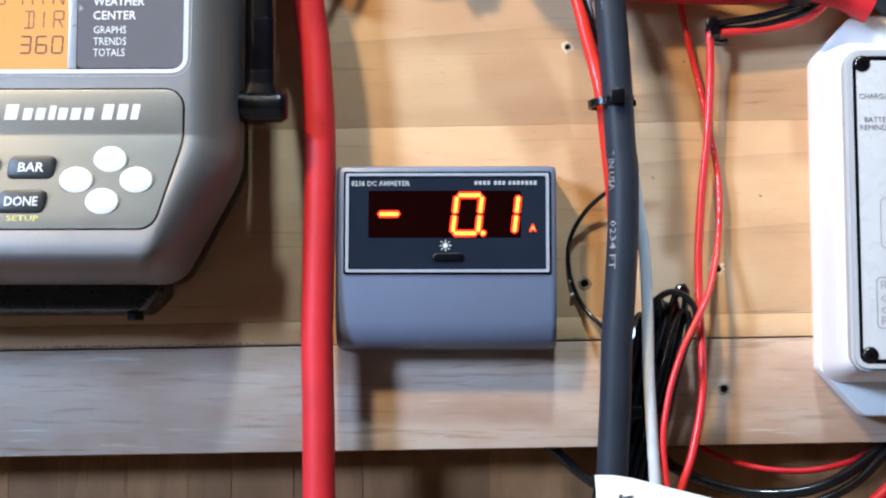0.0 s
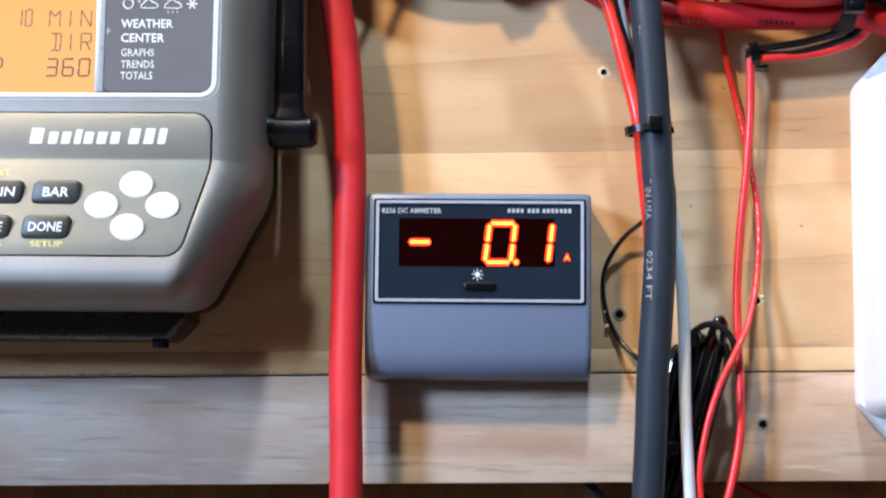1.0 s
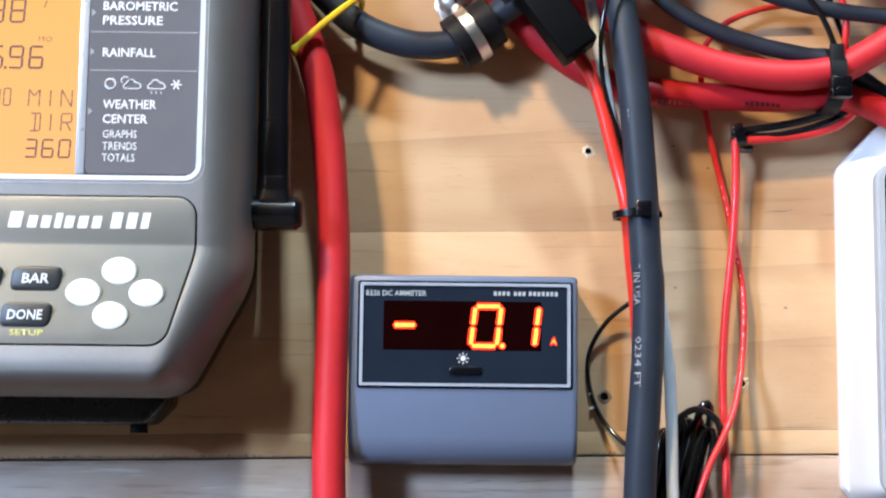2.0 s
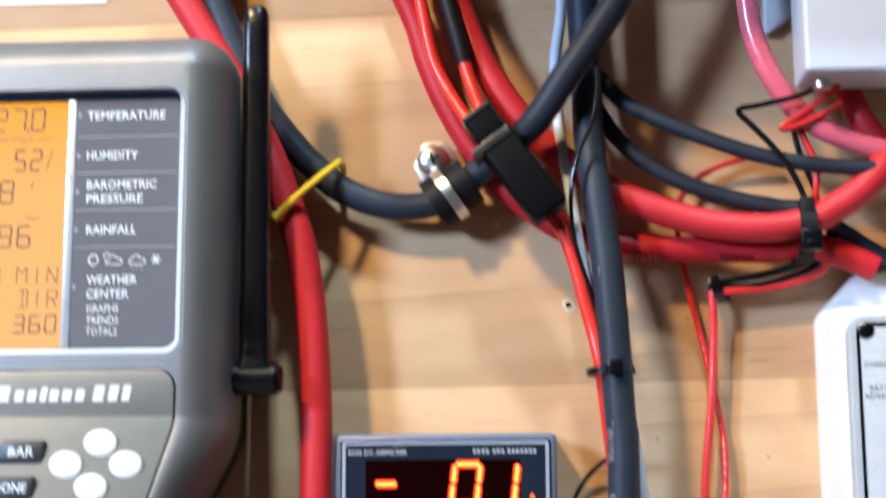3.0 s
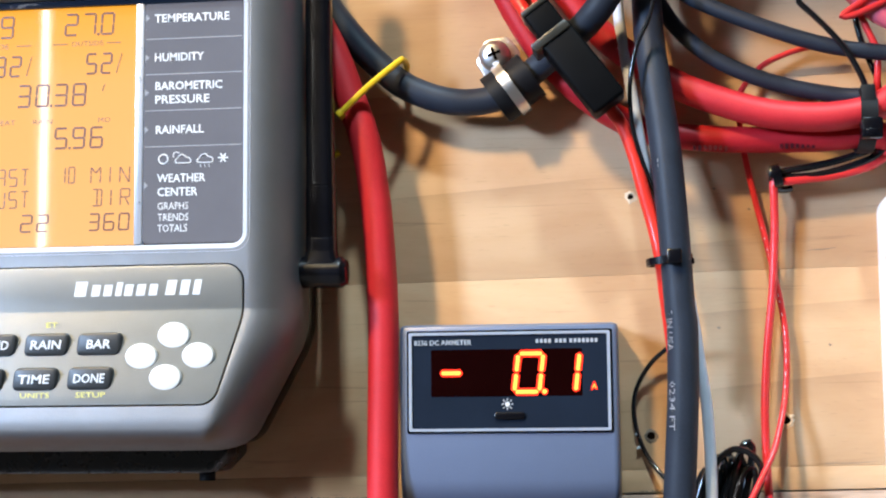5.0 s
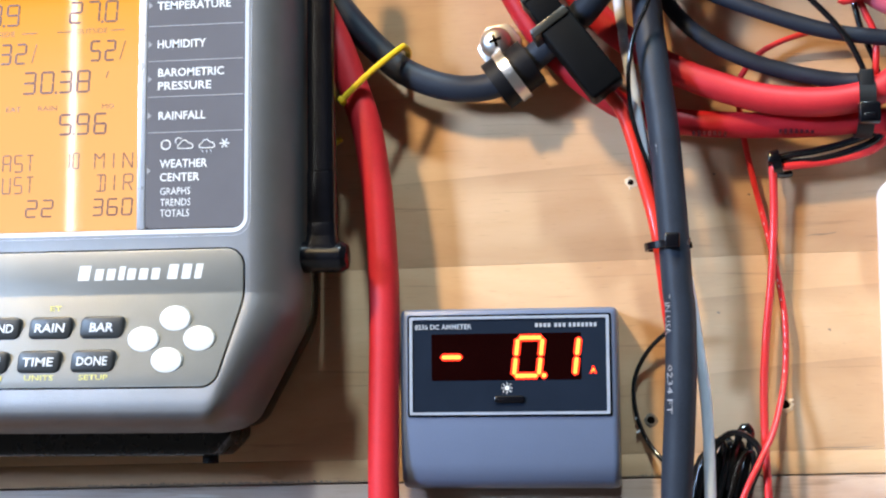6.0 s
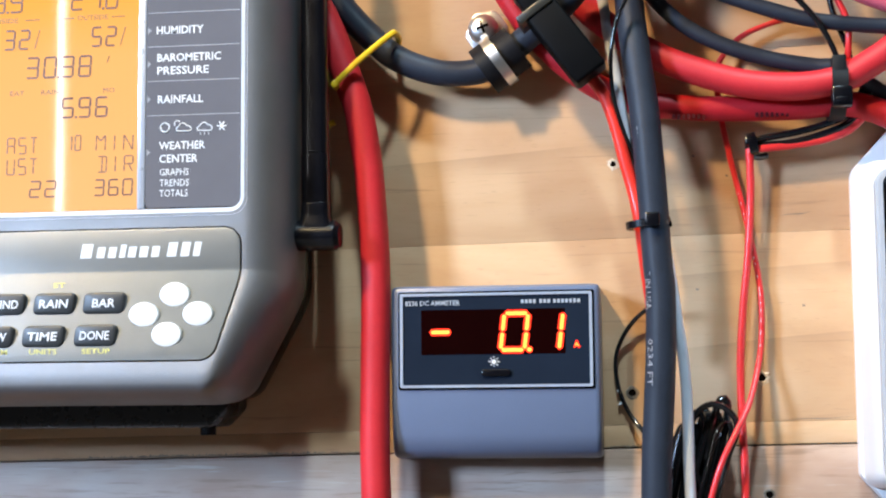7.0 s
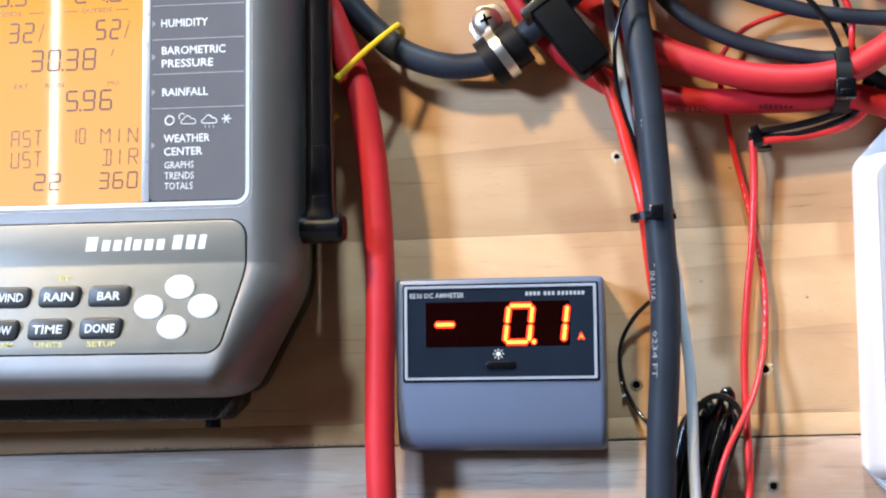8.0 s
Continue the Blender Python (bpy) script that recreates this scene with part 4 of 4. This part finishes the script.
cable("wire", [(113.8, 22, 128.7), (115.2, 22, 120.8), (117.7, 22, 112.9), (120.3, 22, 105.7), (120.9, 20, 96.8)], 1.0, SHEATH_THIN, "thin black wire falling to a tie", "cable")
cable("wire", [(77.8, 6, 106.5), (80.2, 6, 110.3), (85.6, 6, 115.6), (93.2, 6, 119.2), (101.6, 7, 121.1), (109.9, 7, 121.5)], 1.0, RED_THIN, "thin red wire arched behind black cables", "cable")
cable("wire", [(31.8, -10, -59.9), (36.5, -9, -63.6), (43.0, -8, -69.6), (50.4, -6, -74.8), (59.5, -4, -78.7), (72.4, -2, -82.9)], 1.9, SHEATH_THIN, "black cable drooping below the lower board", "cable")
cable("wire", [(69.6, -8, -63.6), (76.8, -6, -69.5), (87.7, -4, -74.2), (102.3, -2, -77.1), (118.6, 0, -75.8), (131.8, 0, -70.3), (142.3, -4, -62.6), (147.8, -10, -56.0)], 1.9, SHEATH_THIN, "black cable arching below the lower board", "cable")
cable("wire", [(112.9, 0, -82.7), (126.0, 0, -78.0), (135.4, 0, -72.5), (143.5, -2, -65.2), (151.0, -8, -57.8)], 1.7, SHEATH_THIN, "second black cable arching below the lower board", "cable")
cable("wire", [(80.7, -12, -58.0), (85.9, -9, -62.6), (95.7, -6, -66.9), (108.4, -4, -69.4), (121.5, -4, -69.4), (135.2, -6, -66.2), (144.4, -12, -60.8)], 1.0, RED_DARK, "thin red wire drooping below the lower board", "cable")
cable("wire", [(136.0, 4, -82.3), (143.1, 4, -75.9), (149.2, 4, -70.5)], 2.2, RED_DARK, "red cable low at the edge of the board", "cable")
cable("wire", [(42.7, 12, 216.1), (43.4, 12, 183.9), (43.4, 12, 168.0), (44.5, 13, 151.9), (46.8, 14, 138.0), (49.3, 15, 120.3), (51.0, 16, 103.0)], 1.6, SHEATH, "dark cable rising behind the thick cables", "cable")

# ---- ties, clamp, connectors, paper ----


def band(centre, axis, a, b, out, width, thick, n=36):
    """A flat strap round an oval: centre, axis of the bundle, half-sizes a (sideways) and b (out from the wall)."""
    c, ax = Vector(centre), Vector(axis).normalized()
    o = Vector(out)
    o = (o - ax * o.dot(ax)).normalized()
    s = ax.cross(o)
    rings = []
    for k in range(n):
        t = 2 * math.pi * k / n
        row = []
        for dw, dt in ((-width / 2, 0), (width / 2, 0), (width / 2, thick), (-width / 2, thick)):
            row.append(c + s * (a + dt) * math.cos(t) + o * (b + dt) * math.sin(t) + ax * dw)
        rings.append(row)
    bm = bmesh.new()
    rows = [[bm.verts.new(V(*p)) for p in r] for r in rings]
    for i in range(n):
        r, q = rows[i], rows[(i + 1) % n]
        for k in range(4):
            bm.faces.new((r[k], r[(k + 1) % 4], q[(k + 1) % 4], q[k]))
    return bm


# black tie round the hanging cable
tie = thing("cable_tie", 54, 34, 48, "small black nylon tie round a thick black cable", "cable tie", "cable ties")
part("strap", band((52.6, 28.2, 48.4), (-0.12, 0, 1), 6.6, 5.2, (0, 1, 0), 2.4, 0.9), BLACK, tie)
part("lock", box(51.6, 56.4, 32.4, 37.0, 46.6, 51.4, 0.7), BLACK, tie)
part("tail", box(56.0, 60.4, 28.8, 30.0, 46.8, 48.8, 0.3, turn=6), BLACK, tie)

# broad black tie round the red cables
tie = thing("cable_tie", 116.6, 26, 93, "broad black nylon tie holding red cables together", "cable tie", "cable ties")
part("strap", band((116.6, 17, 93.4), (1, 0, -0.05), 9.4, 10.6, (0, 1, 0), 5.2, 1.0), MATT, tie)
part("lock", box(113.4, 120.2, 26.2, 31.2, 85.4, 92.4, 0.9), BLACK, tie)
part("tongue", box(115.0, 118.6, 30.8, 31.6, 86.6, 88.6, 0.3), BLACK, tie)
part("tail", box(114.4, 119.0, 25.6, 27.2, 92, 103.6, 0.5, turn=2), MATT, tie)

# yellow tie joining the red and the black cable
tie = thing("cable_tie", -45, 20, 109, "thin yellow nylon tie across red and black cables", "cable tie", "cable ties")
part("strap", tube([(-36, 3, 117), (-34.6, 9, 119.4), (-34.9, 15, 119.8), (-36.2, 18.0, 118.6), (-45.4, 24.2, 109.2), (-53.6, 26.0, 100.8), (-54.6, 24.6, 100.0), (-54.8, 18, 100.2), (-53.6, 11, 100.8)], 1.15, 8, 0.8, lambda k: 1.0), YELLOW, tie)
part("lock", box(-55.6, -53.4, 22.6, 27.0, 98.8, 101.2, 0.5, turn=40), YELLOW, tie)
tagged(part("cable_tie", tube([(-63, 7, 86), (-60.5, 9, 88.5), (-58, 9, 90)], 1.0, 8, 0.8), YELLOW), "end of a thin yellow nylon tie", "cable tie", "cable ties")


tie = thing("cable_tie", 89, 9, 76, "small black tie knotted round a wire bend", "cable tie", "cable ties")
part("strap", band((88.6, 8.6, 77.4), (1, 0, 0.2), 3.0, 2.8, (0, 1, 0), 3.0, 1.0), BLACK, tie)
part("lock", box(85.8, 90.2, 9.8, 12.6, 76.2, 79.8, 1.0), BLACK, tie)

# white dashes on the thin striped wire
striped = next(o for o in bpy.data.objects if "white dashes" in o.get("label", ""))


def stripe(points, r, first, last, every):
    path = spline(points, 0.5)
    k, rng = first, random.Random(3)
    while k < last:
        i = int(k * (len(path) - 1))
        p, q = path[i], path[min(i + 1 + int(rng.random() * 3), len(path) - 1)]
        off = Vector((-0.35 * r, 0.93 * r, 0))
        part("dash", tube([tuple(p + off), tuple((p + q) / 2 + off), tuple(q + off)], 0.13, 5, 0.5), INK, striped)
        k += every * (0.6 + 0.8 * rng.random())


stripe([(77.1, 5, 99.8), (78.4, 4, 88.4), (81.3, 3.5, 72.9), (84.8, 3.5, 57.4), (87.4, 3.5, 44.9), (89.6, 4, 32.4), (90.4, 5, 20.8), (89.4, 6, 5.6), (85.3, 14, -10.1), (80.7, 19, -19.6), (75.2, 21, -30.5), (71.1, 21, -43.1), (68.7, 21, -57.4), (69.4, 20, -69.9), (71.5, 18, -87.7)], 1.0, 0.20, 0.60, 0.017)


def cable_clamp():
    c = thing("cable_clamp", -3, 0, 116, "rubber-lined steel cable clamp screwed to the board", "cable clamp")
    part("tab", plate(smooth_outline([(4.4, 123.4, 2.5), (0.0, 129.0, 2.5), (-8.0, 128.0, 3), (-11.0, 120.0, 2.5), (-6.5, 113.0, 2), (3.0, 114.2, 2)], 4), 4.5, 6.2, 0.4), STEEL, c, "bright zinc tab")
    axis = (0.82, 0.06, 0.56)
    for k, (off, r, w) in enumerate(((-4.6, 9.2, 6.0), (4.2, 8.6, 7.0))):
        centre = (2.2 + off * 0.82, 11.5 + off * 0.06, 109.8 + off * 0.56)
        part("rubber_cushion", band(centre, axis, r - 3.6, r - 3.6, (0, 1, 0), w, 3.4), MATT, c, "black rubber cushion")
    part("strap", band((1.5, 11.5, 109.3), axis, 8.9, 9.3, (0, 1, 0), 3.6, 0.8), STEEL, c, "pitted zinc strap")
    cross_screw("screw", -4.4, 7.0, 122.2, 5.5, STEEL, c, "domed steel cross-head screw", 3.4)


cable_clamp()


def fuse_holder():
    f = thing("fuse_holder", 22, 30, 112, "black plastic in-line fuse holder with red wires", "fuse holder")
    turn = -53.5
    part("body", box(26.0 - 15.2, 26.0 + 15.2, 26, 38, 110.4 - 6.1, 110.4 + 6.1, 1.2, 3, turn=turn), DEEP, f, "glossy black block")
    part("collar", box(16.4 - 1.5, 16.4 + 1.5, 24.6, 38.8, 120.6 - 7.0, 120.6 + 7.0, 0.5, 2, turn=turn), AGED, f, "dull worn collar")
    part("cap", box(14.6 - 6.4, 14.6 + 6.4, 25.4, 36.4, 126.4 - 4.9, 126.4 + 4.9, 0.9, 3, turn=turn), DEEP, f)
    part("cap_rim", box(11.4 - 0.9, 11.4 + 0.9, 24.8, 37.0, 131.0 - 5.2, 131.0 + 5.2, 0.4, 2, turn=turn), AGED, f, "dull worn rim")


fuse_holder()


def cord_bundle():
    b = thing("cord_bundle", 64, 8, -70, "bundle of thin glossy black cord folded in long loops", "cord", "", "")
    rng = random.Random(11)
    top, low = Vector((72.5, 9, -14)), Vector((55, 9, -84))
    run = (top - low).normalized()
    side = Vector((run.z, 0, -run.x))
    pts = []
    for k in range(15):
        w = -7.4 + 14.0 * ((k * 7) % 15) / 14.0
        d = 3 + rng.random() * 10
        up = top + run * (rng.random() * 7 - 5 - abs(w) * 0.7)
        dn = low - run * (rng.random() * 6)
        s = 2.2 + rng.random() * 1.6
        for u, v, dd in ((0.0, -s, 0), (0.33, -s * 0.9, 1), (0.66, -s * 0.9, 1.5), (0.93, -s * 0.8, 1), (1.0, 0, 0.5), (0.93, s * 0.8, 0), (0.66, s * 0.9, 0), (0.33, s * 0.9, -0.5), (0.0, s * 0.9, 0), (-0.05, 0, 0)):
            q = dn.lerp(up, u) + side * (w * (0.72 + 0.28 * u) + v)
            pts.append((q.x, d + dd, q.z))
    part("cord", tube(pts, 1.05, 9, 1.6), SHEATH_THIN, b)
    part("cord", tube([(68.5, 13, -40), (64, 16, -26), (66, 18, -16), (72, 18, -11.6), (78, 17, -14), (80.6, 15, -20), (77, 13, -30), (72, 12, -44)], 1.1, 9, 1.4), SHEATH_THIN, b)
    part("cord", tube([(70, 12, -30), (73, 14, -16), (75.4, 14, -10), (77.6, 13, -11), (77, 12, -18), (73, 10, -34)], 1.3, 9, 1.2), SHEATH_THIN, b)
    part("cord", tube([(60, 15, -86), (54.5, 15, -78), (52.4, 13, -70), (55, 10, -62), (62, 6, -56)], 1.1, 9, 1.4), SHEATH_THIN, b)
    part("tie", band((62.6, 8.5, -50.2), run, 8.6, 9.4, (0, 1, 0), 2.6, 0.8), BLACK, b)
    part("tie_lock", box(58.6, 62.6, 15.5, 19.2, -52.6, -48.4, 0.6), BLACK, b)


cord_bundle()

# paper flag round the cable foot
flag = thing("paper_tag", 60, 33, -90, "white paper tag folded round hanging cables", "tag")
b = bmesh.new()
cols = []
for k in range(9):
    u = k / 8
    x = 46.0 + 46 * u
    top = -69.6 if u < 0.18 else -69.6 - 9.5 * (u - 0.18) / 0.82
    d = 31.2 + 2.2 * math.sin(u * 4.0)
    cols.append([b.verts.new(V(x + 1.5 * v, d - dd, top - 24 * v)) for dd in (0, 0.25) for v in (0.0, 0.35, 0.7, 1.0)])
for p, q in zip(cols, cols[1:]):
    for i in range(3):
        b.faces.new((p[i], p[i + 1], q[i + 1], q[i]))
        b.faces.new((p[i + 4], q[i + 4], q[i + 5], p[i + 5]))
    b.faces.new((p[0], q[0], q[4], p[4]))
part("paper", b, PAPER, flag)
part("ink_stroke", box(53.0, 53.9, 32.3, 33.5, -79, -75.4, turn=-18), INK_DARK, flag)
part("ink_stroke", box(54.4, 57.6, 32.4, 33.6, -76.6, -76.0, turn=12), INK_DARK, flag)


def upper_case():
    c = thing("upper_case", 160, 0, 141, "light grey plastic equipment case on the board", "equipment case")
    part("body", box(114.8, 236, 22, 45, 139.6, 208, 1.6, 4), BOX_PALE, c)
    part("back_box", box(122, 236, 4.6, 22.4, 146, 208, 1.2), BOX_GREY, c)
    part("mounting_flange", plate(smooth_outline([(236, 208, 3), (108.8, 208, 3), (108.8, 163.6, 1.2), (119, 172, 1.2), (236, 172, 3)], 4), 0.2, 5, 0.8), BOX_GREY, c)
    part("cable_gland", tube([(121.5, 34, 141), (121.5, 34, 138.6), (121.4, 34, 136.8)], 2.8, 16, 0.6), STEEL, c, "small bright metal gland")


upper_case()

label = thing("paper_label", -150, 0, 175, "white printed paper label stuck on the board", "label")
part("sheet", plate(rounded(-260, -120.2, 183, 208, 0.6, 2), 0.1, 0.5), PAPER, label)
lettering("TION", -160.5, -149.2, 185.2, 188.0, 0.6, INK_DARK, label, bold=0.02)

# white staples beside the thin wire
for x, z in ((41.0, -6.6), (41.4, -11.3)):
    tagged(part("wire_staple", box(x - 0.7, x + 0.7, 0, 2.0, z - 0.35, z + 0.35, 0.2, turn=35), INK), "tiny white staple holding a thin wire", "staple", "wire staples")

# printing on the hanging cable


def cable_print():
    host = next(o for o in bpy.data.objects if o.name.startswith("power_cable") and "hanging along" in o.get("label", ""))
    words = (("MADE IN USA", -3.9, 39.5, 19.5), ("0234 FT", -3.5, 10.0, -5.5))
    for word, across, za, zb in words:
        cu = bpy.data.curves.new("type", "FONT")
        cu.body, cu.resolution_u = word, 1
        tmp = new("type", cu)
        bpy.context.view_layer.update()
        me = bpy.data.meshes.new_from_object(tmp.evaluated_get(bpy.context.evaluated_depsgraph_get()))
        bpy.data.objects.remove(tmp)
        wide = max(v.co.x for v in me.vertices)
        for v in me.vertices:
            z = za + (zb - za) * v.co.x / wide
            axis = 56.0 - 0.00068 * (z - 22) ** 2
            off = across + (v.co.y / 0.69 - 0.5) * 1.7
            v.co = V(axis + off, 28.9 + math.sqrt(max(0.1, 5.2 ** 2 - off ** 2)), z)
        me.materials.append(INK_GREY)
        me.name = "print"
        ob = new("print", me)
        ob.parent = host


    for k in range(22):
        z = 80 - 1.6 * k
        axis = 56.0 - 0.00068 * (z - 22) ** 2
        if k % 7 < 5:
            part("print_mark", box(axis - 4.3, axis - 3.4, 31.4, 32.6, z - 0.5, z + 0.5), INK_GREY, host)


cable_print()


# faint dark printing on the red battery cables


def red_print(words, material=PRINT_RED):
    for host_words, spots, rad in words:
        host = next(o for o in bpy.data.objects if host_words in o.get("label", ""))
        rng = random.Random(8)
        for x, d, z, turn in spots:
            for k in range(7):
                u = x + k * 1.7 * math.cos(radians(turn))
                w = z + k * 1.7 * math.sin(radians(turn))
                h = 1.0 + 0.5 * rng.random()
                part("print_mark", box(u - 0.5, u + 0.5, d + rad - 0.7, d + rad + 0.03, w - h, w + h * 0.3, turn=turn), material, host)


red_print((("red battery cable sweeping", ((101.5, 20.5, 96.2, 3),), 4.6), ("faint dark print", ((62, 9.8, 87.4, -2), (90, 11.2, 86.8, 0)), 4.2)))
